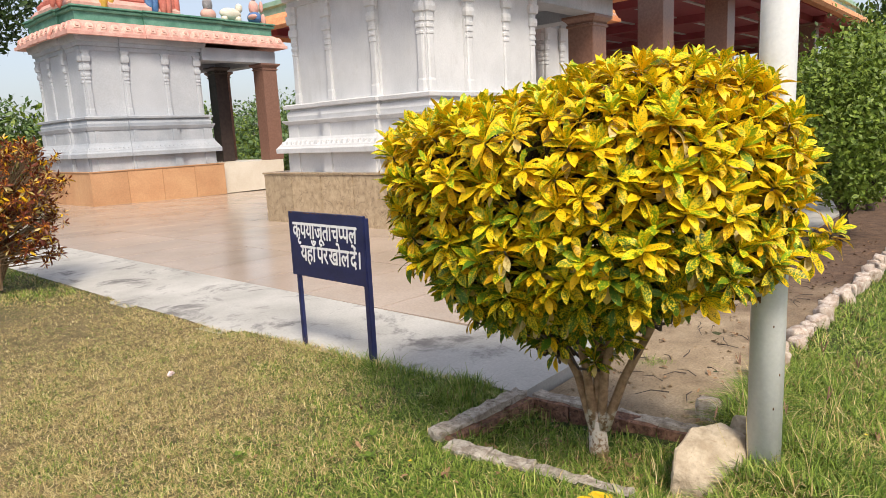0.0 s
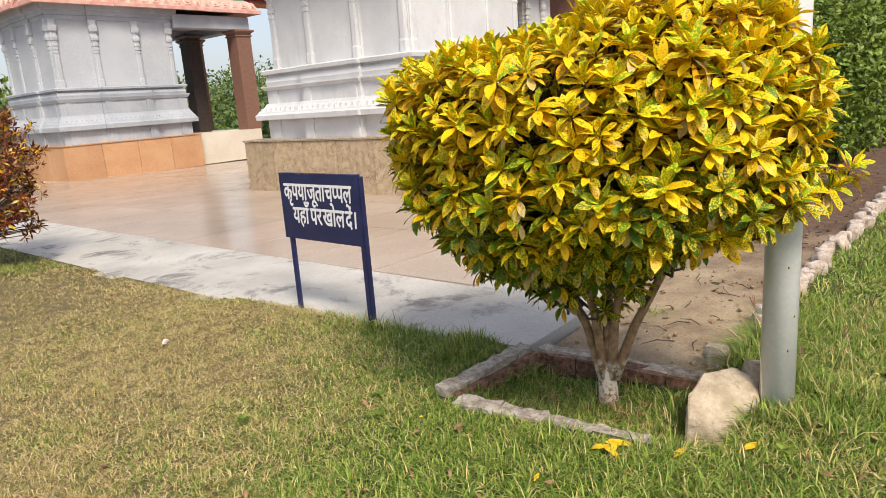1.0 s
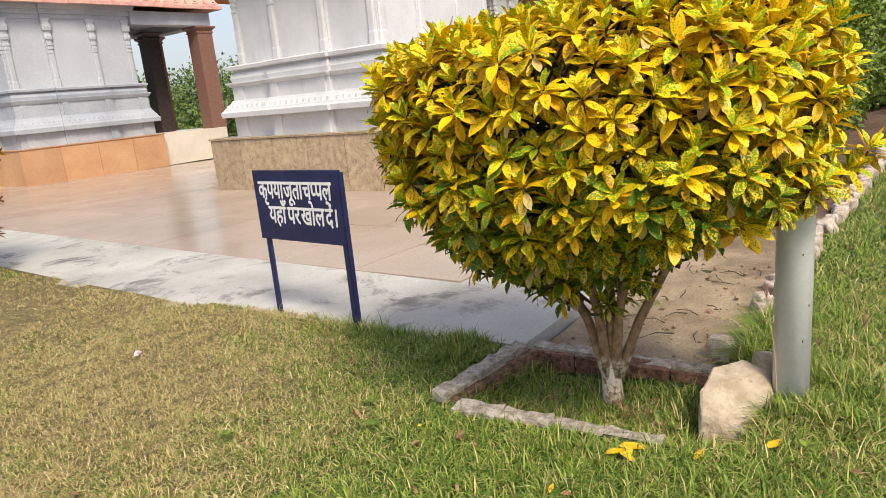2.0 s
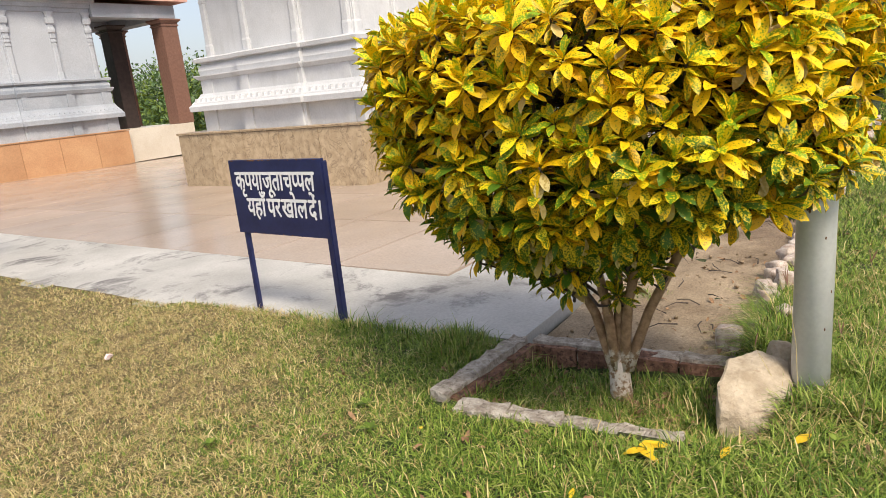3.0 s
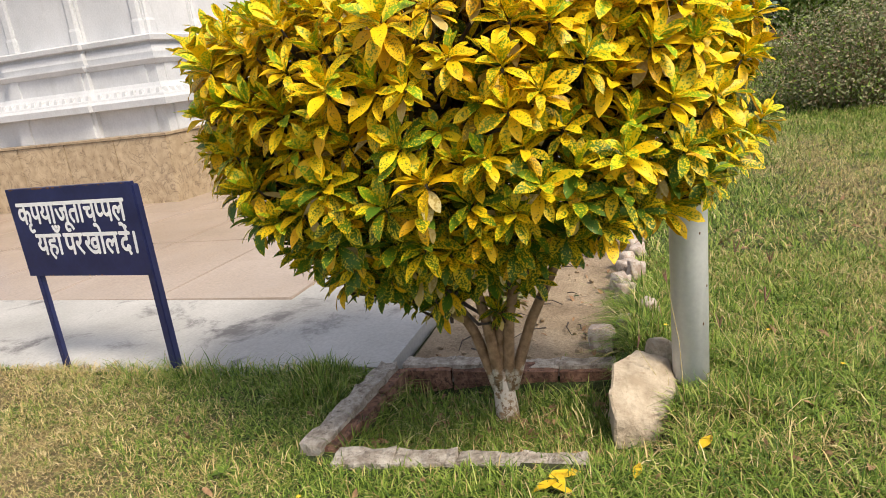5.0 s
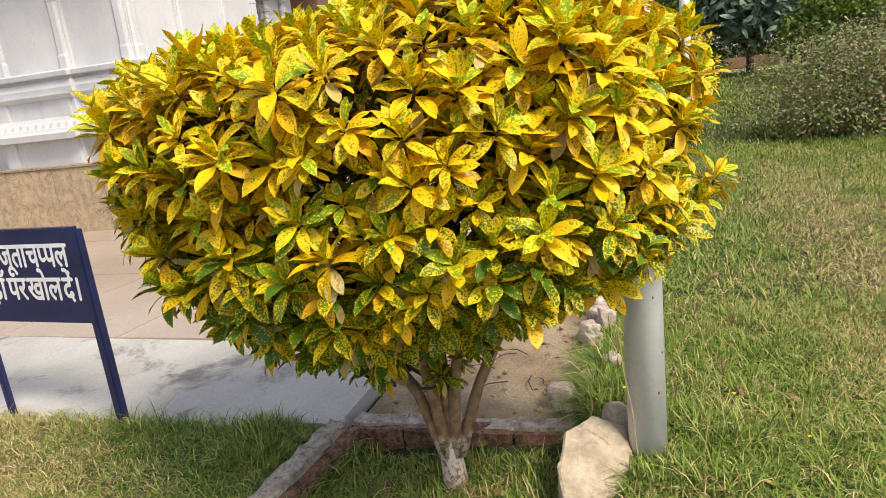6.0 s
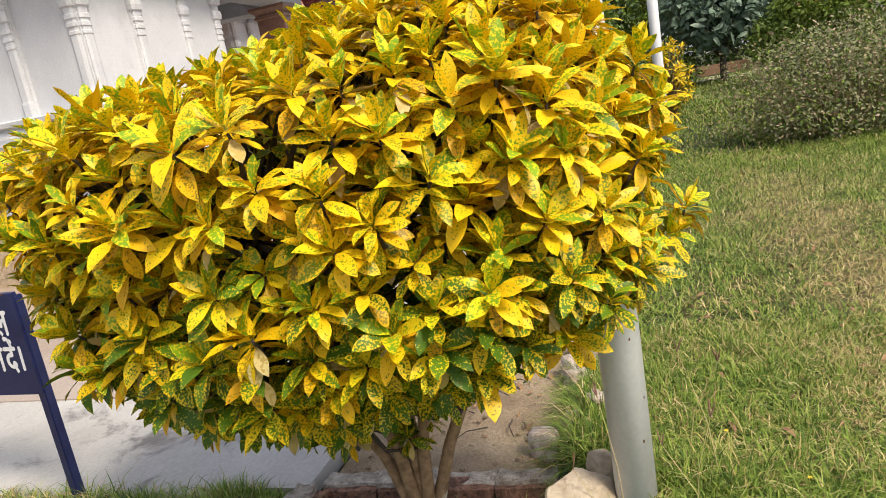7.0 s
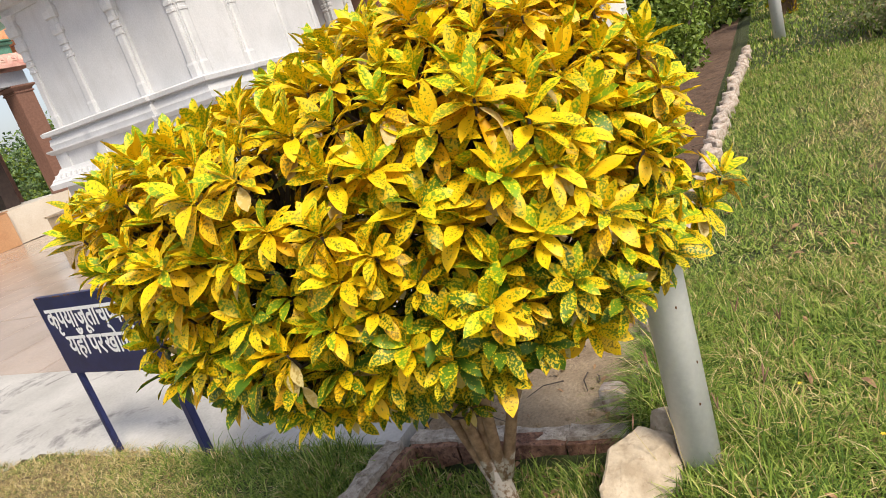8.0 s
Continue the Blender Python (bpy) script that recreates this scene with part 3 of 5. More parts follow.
def hall_own(nm, bm, mat, lab=""):
    ob = part(nm, bm, mat, hall, lab)
    ob.matrix_basis = pose(-24, -10, -SLAB)
    return ob


def build_hall():
    z = 6.4
    bm = bmesh.new()
    add_box(bm, 16.5, 52, 7.0, 26, z + 0.35, z + 0.6)
    hall_own("ceiling", bm, MAROON, "maroon painted ceiling")
    for x in (18.9, 24.8, 31.5, 38.3, 45.1, 51.5):
        bm = bmesh.new()
        add_box(bm, x - 0.25, x + 0.25, 7.2, 25.9, z, z + 0.4, 0.01)
        hall_own("beam", bm, MAROON)
    for y in (8.0, 16.5, 25.3):
        bm = bmesh.new()
        add_box(bm, 16.55, 51.9, y - 0.25, y + 0.25, z + 0.03, z + 0.38, 0.01)
        hall_own("beam", bm, MAROON)
    for y in (10.2, 12.4, 14.6, 18.7, 20.9, 23.1):
        bm = bmesh.new()
        add_box(bm, 16.7, 51.8, y - 0.09, y + 0.09, z + 0.3, z + 0.352)
        hall_own("ceiling_strip", bm, WHITEWASH, "white painted strip on the ceiling")
    plan = (16.9, 51.5, 7.4, 25.6)
    hall_own("eave", profile_block(plan, [(0.3, z + 0.45), (1.3, z + 0.05), (1.4, z + 0.2), (1.2, z + 0.55), (0.75, z + 0.85), (0.55, z + 0.9)], 0.0), ORANGE, "orange plaster eave")
    hall_own("parapet", profile_block(plan, [(0.5, z + 0.89), (0.5, z + 1.2), (0.65, z + 1.25), (0.65, z + 1.45), (0.3, z + 1.45)], 0.0), PALEGREEN, "pale green parapet")


build_hall()
column_things([(x, y, SLAB) for y in (8.0, 25.3) for x in (18.9, 24.8, 31.5, 38.3, 45.1, 51.5)], 0.85, 6.42 - SLAB, BROWNPOST, "tall square brown granite column of the hall")
T3Z = (0.9, 1.3, 1.6, 1.95, 2.25, 4.2, 4.5, 4.95, 5.3)
shrine("temple", "whitewashed inner shrine with orange eave beyond the porch", (13.2, 15.6, 8.6, 12.6), T3Z, GREYWALL, WHITEWASH, PEACH, ORANGE, "shrines on the terrace", None, GRANITE, 1.2)

# ---- pole ----


def pole(at, r, h, label):
    t = thing("flagpole", label, "pole", at, "white poles along the bed")
    bm = bmesh.new()
    add_tube(bm, [(0, 0, -0.3), (0, 0, 1.2), (0, 0, h)], [r, r * 0.99, r * 0.97], 40)
    part("shaft", bm, POLEPAINT, t, smooth=True)
    bm = bmesh.new()
    add_tube(bm, [(0, 0, h - 0.005), (0, 0, h + 0.02), (0, 0, h + 0.03)], [r * 1.06, r * 1.06, r * 0.6], 40)
    part("cap", bm, POLEPAINT, t, smooth=True)
    rng = random.Random(int(h * 10 + r * 1000))
    for _ in range(7):
        a, z = rng.uniform(2.4, 4.4), rng.uniform(0.12, 1.1)
        s = rng.uniform(0.004, 0.011)
        bm = bmesh.new()
        bmesh.ops.create_icosphere(bm, subdivisions=1, radius=1.0, matrix=Matrix.LocRotScale((r * math.cos(a), r * math.sin(a), z), Euler((0, 0, a)), (0.0016, s * 0.5, s)))
        part("paint_chip", bm, RUST, t, "brown chip in the white paint")
    return t


pole((0.11, -0.685, 0.07), 0.065, 4.2, "thick white-painted steel pole standing in the lawn")
pole((10.2, -1.08, 0.06), 0.085, 4.2, "white-painted steel pole beside a dark shrub")

# ---- notice board ----


def sign_board():
    t = thing("notice_board", "navy-blue painted steel notice board with white Hindi lettering", "sign", (0.175, 2.122, SLAB))
    t.rotation_euler = (0, 0, radians(-90 - 1.5))
    # local x runs along the board, its face looks to -y
    hw = 0.403
    for x, w in ((-hw + 0.045, 0.015), (hw - 0.018, 0.021)):
        bm = bmesh.new()
        add_box(bm, x - w, x + w, 0.004, 0.004 + 2 * w, -0.2, 0.97, 0.004)
        part("leg", bm, BLUEPAINT, t)
    bm = bmesh.new()
    add_box(bm, -hw, hw, -0.003, 0.003, 0.53, 0.985, 0.001)
    for a, b, c, d in ((-hw, hw, 0.965, 0.985), (-hw, hw, 0.53, 0.55)):
        add_box(bm, a + 0.005, b - 0.005, 0.003, 0.025, c, d)
    part("panel", bm, BLUEPAINT, t, "navy-blue steel panel")
    bm = bmesh.new()
    rng = random.Random(4)
    for i in range(26):
        x = rng.uniform(-hw, hw)
        z = rng.choice((0.981, 0.981, 0.981, 0.533))
        s = rng.uniform(0.004, 0.016)
        bmesh.ops.create_icosphere(bm, subdivisions=1, radius=1.0, matrix=Matrix.LocRotScale((x, -0.0025, z), None, (s, 0.0015, s * 0.4)))
    part("rust_marks", bm, RUST, t, "rusty chips along the edges")["kind"] = "stuff"
    rows = ((0.806, -0.357, 0.69, (("\u0915\u0943\u092a\u092f\u093e", 0), ("\u091c\u0942\u0924\u093e", 0.008), ("\u091a", 0.008), ("half", 0), ("\u092a\u0932", 0))),
            (0.645, -0.282, 0.635, (("\u092f\u0939\u093e\u0901", 0), ("\u092a\u0930", 0.016), ("\u0916\u094b\u0932", 0.014), ("\u0926\u0947\u0902\u0964", 0.016))))
    for z, x, width, words in rows:
        made, at = [], 0.0
        for text, gap in words:
            c = bpy.data.curves.new("lettering", 'FONT')
            c.body = "\u092a" if text == "half" else text
            c.size = 0.15
            tmp = bpy.data.objects.new("lettering", c)
            me = bpy.data.meshes.new_from_object(tmp)
            bpy.data.objects.remove(tmp)
            lo = min(v.co.x for v in me.vertices)
            hi = max(v.co.x for v in me.vertices)
            if text == "half":
                # the half form: the letter without its upright
                bm = bmesh.new()
                bm.from_mesh(me)
                cut = lo + (hi - lo) * 0.66
                bmesh.ops.bisect_plane(bm, geom=list(bm.verts) + list(bm.edges) + list(bm.faces), plane_co=(cut, 0, 0), plane_no=(1, 0, 0), clear_outer=True)
                bm.to_mesh(me)
                bm.free()
                hi = cut
            at += gap - 0.004
            made.append((me, at - lo))
            at += hi - lo
        k = width / at
        for me, off in made:
            # a broad brush: the outline laid down five times, a little apart
            bm = bmesh.new()
            for q, (sx, sz) in enumerate(((0, 0), (0.0032, 0), (-0.0032, 0), (0, 0.0034), (0, -0.0034))):
                old = len(bm.verts)
                bm.from_mesh(me)
                bm.verts.ensure_lookup_table()
                for v in bm.verts[old:]:
                    v.co = (x + (v.co.x + off) * k + v.co.y * 0.06 + sx, -0.0042 - 0.0003 * q, z + v.co.y * 1.12 + sz)
            bm.to_mesh(me)
            bm.free()
            me.materials.clear()
            me.materials.append(WHITEPAINT)
            part("lettering", me, WHITEPAINT, t, "white painted Hindi letters")
    return t


sign_board()

# ---- edging: bricks, stones, boulder ----


def rough_block(sx, sy, sz, seed, amount=0.02, cuts=3, soft=0.12, fine=11):
    bm = bmesh.new()
    bmesh.ops.create_cube(bm, size=1.0)
    bmesh.ops.bevel(bm, geom=list(bm.edges), offset=soft, segments=1, affect='EDGES')
    bmesh.ops.subdivide_edges(bm, edges=list(bm.edges), cuts=cuts - 1, use_grid_fill=True)
    for v in bm.verts:
        p = Vector((v.co.x * sx, v.co.y * sy, v.co.z * sz))
        q = p * fine + Vector((seed * 3.7, seed * 1.3, seed))
        v.co = p + Vector((noise.noise(q), noise.noise(q + Vector((9, 0, 0))), noise.noise(q + Vector((0, 9, 0))))) * amount
    return bm


bed_edging = thing("bed_edging", "low border of old lime-crusted bricks round the tree bed", "brick border", (0, 0, 0.0), kind="structure")


def brick_border():
    bricks = [to_mesh("brick", rough_block(0.225, 0.075, 0.15, s, 0.008, 4, 0.015, 24), BRICK) for s in range(4)]
    crust = [to_mesh("brick", rough_block(0.228, 0.085, 0.1, s + 7, 0.01, 5, 0.015, 22), MORTAR) for s in range(4)]
    rng = random.Random(2)

    def run(a, b, zs, kinds, gap=0.012):
        ax, ay = a
        bx, by = b
        d = math.hypot(bx - ax, by - ay)
        n = max(1, round(d / 0.235))
        for i in range(n):
            f = (i + 0.5) / n
            yaw = math.degrees(math.atan2(by - ay, bx - ax))
            m = pose(ax + (bx - ax) * f, ay + (by - ay) * f, zs + rng.uniform(-0.008, 0.006), rng.uniform(-4, 4), rng.uniform(-2, 2), yaw + rng.uniform(-2, 2))
            piece("brick", rng.choice(kinds), bed_edging, m @ Matrix.Diagonal(((d / n - gap) / 0.225, 1, 1, 1)))
    run((-0.49, 0.5), (-0.41, -0.36), 0.006, crust, 0.003)
    run((-0.45, 0.63), (0.22, 0.58), 0.012, crust, 0.004)
    run((-0.43, 0.583), (0.22, 0.533), -0.045, bricks)
    run((0.27, 0.54), (0.305, -0.40), -0.056, bricks)
    run((0.3, 0.54), (0.335, -0.40), -0.018, crust, 0.004)


brick_border()


def edging_stones():
    shapes = [to_mesh("edging_stone", rough_block(0.105, 0.08, 0.13, s + 20, 0.022, 3, 0.1, 14), LIMESTONE, True) for s in range(6)]
    rng = random.Random(5)
    spots = [(0.49, -0.33, 1.05), (0.62, -0.44, 0.95), (0.72, -0.53, 0.7), (1.03, -0.4, 0.9), (1.16, -0.37, 0.95), (1.27, -0.45, 0.8)]
    x = 1.36
    while x < 9.6:
        spots.append((x, -0.37 - 0.028 * x + rng.uniform(-0.035, 0.035), rng.uniform(0.75, 1.1)))
        x += rng.uniform(0.1, 0.15)
    for x, y, s in spots:
        m = pose(x, y, land(x, y) + 0.05, rng.uniform(-14, 14), rng.uniform(-14, 14), rng.uniform(0, 360)) @ Matrix.Scale(s, 4)
        ob = tagged(new("edging_stone", rng.choice(shapes)), "whitewashed rough edging stone along the planting bed", "stone", "edging stones")
        ob.matrix_world = m


edging_stones()


def boulders():
    def one(at, corners, seed, label):
        bm = bmesh.new()
        verts = [bm.verts.new(c) for c in corners]
        bmesh.ops.convex_hull(bm, input=verts)
        bmesh.ops.bevel(bm, geom=list(bm.edges), offset=0.007, segments=1, affect='EDGES')
        bmesh.ops.triangulate(bm, faces=list(bm.faces))
        for _ in range(3):
            bmesh.ops.subdivide_edges(bm, edges=[e for e in bm.edges if e.calc_length() > 0.022], cuts=1)
        bmesh.ops.triangulate(bm, faces=list(bm.faces))
        for v in bm.verts:
            q = v.co * 9 + Vector((seed, 0, 0))
            v.co += Vector((noise.noise(q), noise.noise(q + Vector((7, 0, 0))), noise.noise(q + Vector((0, 7, 0))))) * 0.008 + v.co.normalized() * 0.006 * noise.noise(q * 4)
        ob = tagged(new("boulder", to_mesh("boulder", bm, BOULDER)), label, "rock")
        ob.matrix_world = pose(*at)
    low = ((-0.19, 0.1), (-0.15, -0.08), (0.06, -0.13), (0.2, -0.09), (0.22, 0.06), (0.02, 0.13))
    high = ((-0.175, 0.09, 0.06), (-0.13, -0.05, 0.03), (0.02, -0.12, 0.07), (0.16, -0.09, 0.13), (0.19, 0.03, 0.15), (0.06, 0.11, 0.152), (-0.1, 0.115, 0.12))
    one((-0.01, -0.52, 0.02), [(x, y, -0.06) for x, y in low] + list(high), 3, "pale tan boulder leaning at the foot of the pole")
    one((0.22, -0.575, 0.1), [(0.09 * math.cos(k * 1.05 + 0.2), 0.075 * math.sin(k * 1.05), -0.06 + 0.02 * (k % 2)) for k in range(6)] + [(0.06 * math.cos(k * 1.5), 0.05 * math.sin(k * 1.5), 0.07 + 0.03 * (k % 2)) for k in range(4)], 8, "small grey-brown rock behind the boulder")


boulders()

# ---- plants ----


def leaf_mesh(name, length, width, curl, fold, material, segs=5, bulge=0.85):
    """A lance-shaped leaf along +y with its face to +z: keel along the midrib and a drooping tip."""
    verts, faces = [], []
    for i in range(segs + 1):
        t = i / segs
        w = width / 2 * (math.sin(math.pi * min(1, (t * 0.96 + 0.02)) ** bulge)) ** 0.8
        if i == segs:
            w = 0.0008
        a = curl * t
        y = length * (math.sin(a) / curl if abs(curl) > 1e-3 else t)
        z = -length * ((1 - math.cos(a)) / curl if abs(curl) > 1e-3 else 0)
        rip = 0.06 * width * math.sin(t * 9)
        verts += [(-w, y, z + w * fold + rip), (0, y, z), (w, y, z + w * fold - rip)]
    for i in range(segs):
        a = 3 * i
        faces += [(a, a + 1, a + 4, a + 3), (a + 1, a + 2, a + 5, a + 4)]
    me = link_mesh(name, verts, faces, material)
    me.shade_smooth()
    me.attributes.new("rim", 'FLOAT', 'POINT').data.foreach_set("value", [1.0, 0.0, 1.0] * (segs + 1))
    return me


def merge(name, items, materials):
    """Joins copies of leaf meshes into one: items of (mesh, matrix, slot)."""
    co, starts, slots, rims = [], [], [], []
    base = 0
    cache = {}
    for me, m, slot in items:
        if me.name not in cache:
            cache[me.name] = (np.array([v.co[:] for v in me.vertices]), [list(p.vertices) for p in me.polygons], [d.value for d in me.attributes["rim"].data])
        v, polys, rim = cache[me.name]
        rims += rim
        a = np.array(m)
        co.append(v @ a[:3, :3].T + a[:3, 3])
        for p in polys:
            starts.append([base + i for i in p])
            slots.append(slot)
        base += len(v)
    co = np.concatenate(co)
    out = bpy.data.meshes.new(name)
    nl = sum(len(p) for p in starts)
    out.vertices.add(len(co))
    out.vertices.foreach_set("co", co.ravel())
    out.loops.add(nl)
    out.loops.foreach_set("vertex_index", np.concatenate([np.array(p) for p in starts]))
    out.polygons.add(len(starts))
    sizes = np.array([len(p) for p in starts])
    out.polygons.foreach_set("loop_start", np.concatenate([[0], np.cumsum(sizes)[:-1]]))
    for mt in materials:
        out.materials.append(mt)
    out.polygons.foreach_set("material_index", np.array(slots))
    out.update(calc_edges=True)
    out.attributes.new("rim", 'FLOAT', 'POINT').data.foreach_set("value", rims)
    out.validate()
    out.shade_smooth()
    return out


def aim(at, d, spin):
    """A pose at a place whose z axis runs along d."""
    return Matrix.Translation(at) @ Vector(d).normalized().to_track_quat('Z', 'Y').to_matrix().to_4x4() @ Matrix.Rotation(spin, 4, 'Z')


def rosette(rng, at, d, n, size, pick):
    """Leaves in a spiral round a shoot: upright ones inside, drooping ones outside."""
    out = []
    base = aim(at, d, rng.uniform(0, 6.28))
    for i in range(n):
        f = i / max(1, n - 1)
        open_angle = radians(16 + 108 * f + rng.uniform(-10, 10))
        spin = i * 2.4 + rng.uniform(-0.35, 0.35)
        s = size * (0.62 + 0.42 * math.sin(math.pi * (0.18 + 0.66 * f))) * rng.uniform(0.82, 1.15)
        m = base @ Matrix.Rotation(spin, 4, 'Z') @ Matrix.Translation((0, 0, -0.42 * size * f)) @ Matrix.Rotation(math.pi / 2 - open_angle, 4, 'X') \
            @ Matrix.Translation((0, 0.006, 0)) @ Matrix.Rotation(rng.uniform(-0.4, 0.4), 4, 'Y') @ Matrix.Scale(s, 4)
        out.append((m, f, pick(f)))
    return out


CROWN = [(0.52, 0.1, 0.1), (0.59, 0.28, 0.08), (0.68, 0.48, 0.04), (0.8, 0.67, 0.01), (0.93, 0.79, -0.01), (1.07, 0.855, -0.01), (1.22, 0.87, -0.01), (1.36, 0.865, 0.0), (1.46, 0.83, 0.0), (1.505, 0.73, -0.02), (1.53, 0.62, -0.13), (1.59, 0.45, -0.31), (1.65, 0.29, -0.33), (1.67, 0.0, -0.33)]


def crown_at(z):
    for (za, ra, ca), (zb, rb, cb) in zip(CROWN, CROWN[1:]):
        if za <= z <= zb:
            t = (z - za) / (zb - za)
            return ra + (rb - ra) * t, ca + (cb - ca) * t, (rb - ra) / (zb - za)
    return 0.1, -0.1, 0


def croton_bush():
    t = thing("croton_bush", "large clipped croton bush with yellow and green speckled leaves", "bush", (0.0, 0.0, -0.03))
    rng = random.Random(11)
    shapes = [leaf_mesh("leaf", 1.0, w, c, f, LEAF_YELLOW, 6, 1.15) for w, c, f in ((0.36, 0.5, 0.3), (0.4, 0.9, 0.2), (0.33, 0.25, 0.4), (0.37, 1.2, 0.15), (0.41, 0.7, 0.12), (0.34, -0.2, 0.35))]
    tips = []
    gaps = True

    def try_tip(scale, apart):
        z = rng.uniform(0.51, 1.669)
        r, cy, slope = crown_at(z)
        if z < 1.5 and rng.random() > (r + 0.25) / 1.1:
            return
        a = rng.uniform(0, 2 * math.pi)
        wob = 1 + 0.10 * noise.noise(Vector((math.cos(a) * 2.2, math.sin(a) * 2.2, z * 3.1)))
        rr = r * scale * wob
        p = Vector((-0.04 - 0.16 * smooth_step(0.6, 1.0, z) + 0.74 * rr * math.cos(a), cy + rr * math.sin(a), z * (1 if gaps else 0.95) - 0.09 * math.sin(a) * smooth_step(0.95, 0.7, z)))
        nrm = Vector((math.cos(a) / 0.75, math.sin(a), min(2.0, -slope * 0.8))).normalized()
        nrm.z = max(nrm.z, -0.35)
        d = (nrm * 0.55 + Vector((rng.uniform(-0.22, 0.22), rng.uniform(-0.22, 0.22), 0.9))).normalized()
        band = math.exp(-((p.z - 0.93 + 0.06 * math.sin(3 * a)) / 0.06) ** 2)
        if gaps and p.z < 1.45 and noise.noise(p * 8.5 + Vector((5, 1, 2))) > 0.19 - 0.26 * band:
            return
        if all((p - q).length > apart for q, _ in tips):
            tips.append((p, d))
    for _ in range(16000):
        try_tip(rng.uniform(0.84, 0.99), 0.082)
    tips += [(Vector((0.03, -0.91, 1.05)), Vector((0.1, -0.4, 0.9))), (Vector((-0.02, -0.86, 0.99)), Vector((-0.2, -0.6, 0.7)))]
    outer = len(tips)
    gaps = False
    for _ in range(2500):
        try_tip(rng.uniform(0.45, 0.7), 0.118)
    # leaves
    leaves = []
    for k, (p, d) in enumerate(tips):
        # Upper leaves yellower; darker green low and inside partly paints the crown's shade.
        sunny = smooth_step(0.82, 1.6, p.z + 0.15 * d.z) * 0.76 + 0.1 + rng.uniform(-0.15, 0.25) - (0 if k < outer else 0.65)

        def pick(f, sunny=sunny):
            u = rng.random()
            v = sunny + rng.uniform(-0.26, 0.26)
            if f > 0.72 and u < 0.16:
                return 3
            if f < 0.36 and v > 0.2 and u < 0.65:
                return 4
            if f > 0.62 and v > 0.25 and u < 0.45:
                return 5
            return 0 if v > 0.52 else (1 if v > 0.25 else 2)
        n = rng.randint(20, 26) if k < outer else 11
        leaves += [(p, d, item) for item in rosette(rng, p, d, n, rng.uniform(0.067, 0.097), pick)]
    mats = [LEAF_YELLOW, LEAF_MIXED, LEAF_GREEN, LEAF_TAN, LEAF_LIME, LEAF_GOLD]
    kinds = {}
    near, rest = [], []
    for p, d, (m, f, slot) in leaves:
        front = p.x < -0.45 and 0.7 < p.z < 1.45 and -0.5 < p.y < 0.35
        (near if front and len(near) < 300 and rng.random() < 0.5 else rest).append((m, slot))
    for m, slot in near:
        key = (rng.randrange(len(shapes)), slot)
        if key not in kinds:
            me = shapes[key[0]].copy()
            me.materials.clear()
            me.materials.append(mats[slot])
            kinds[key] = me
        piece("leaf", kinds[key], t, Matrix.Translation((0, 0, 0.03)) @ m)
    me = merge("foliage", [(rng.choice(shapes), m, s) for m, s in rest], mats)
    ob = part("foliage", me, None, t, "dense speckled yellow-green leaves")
    ob["kind"] = "stuff"
    ob.location = (0, 0, 0.03)
    # trunk, stems and twigs
    bm = bmesh.new()
    add_tube(bm, [(0.0, 0.0, -0.14), (0.0, 0.0, -0.04), (0.0, 0.005, 0.06), (0.0, 0.01, 0.16)], [0.058, 0.047, 0.042, 0.04], 14)
    trunk = part("trunk", bm, TRUNK, t, "lime-washed bark foot of the trunk", True)
    trunk.location = (0, 0, 0.03)
    stems = []
    heads = [(-0.06, 0.2, 0.56), (-0.13, 0.07, 0.7), (-0.03, -0.01, 0.75), (-0.05, -0.12, 0.68), (0.04, -0.24, 0.6), (0.1, 0.06, 0.7)]
    for i, hd in enumerate(heads):
        a = Vector((hd[0] * 0.12, hd[1] * 0.12, 0.08))
        e = Vector(hd)
        mid = a.lerp(e, 0.5) + Vector((-e.x * 0.12 + rng.uniform(-0.012, 0.012), -e.y * 0.12 + rng.uniform(-0.012, 0.012), 0.0))
        top = e + Vector((e.x * 1.6 - 0.08, e.y * 1.6 - 0.02, 0.48))
        bm = bmesh.new()
        pts = [a, a.lerp(mid, 0.5), mid, e, e.lerp(top, 0.5) + Vector((rng.uniform(-.05, .05), rng.uniform(-.05, .05), 0)), top]
        add_tube(bm, pts, [0.026, 0.022, 0.02, 0.018, 0.014, 0.008], 9)
        stem = part("stem", bm, TRUNK, t, smooth=True)
        stem.location = (0, 0, 0.03)
        stems += [pts[2].lerp(e, 0.7), e, e.lerp(top, 0.5), top]
    bm = bmesh.new()
    for p, d in tips:
        s = min(stems, key=lambda q: (q - p).length + max(0, q.z - p.z) * 2)
        mid = s.lerp(p, 0.55) - d * 0.05 + Vector((rng.uniform(-.03, .03), rng.uniform(-.03, .03), -0.04))
        add_tube(bm, [s, s.lerp(mid, 0.5), mid, p - d * 0.06, p - d * 0.015], [0.010, 0.008, 0.007, 0.005, 0.003], 5, False)
    tw = part("twig_mass", bm, DARKBARK, t, "bare brown twigs inside the crown")
    tw["kind"] = "stuff"
    tw.location = (0, 0, 0.03)
    return t


croton_bush()


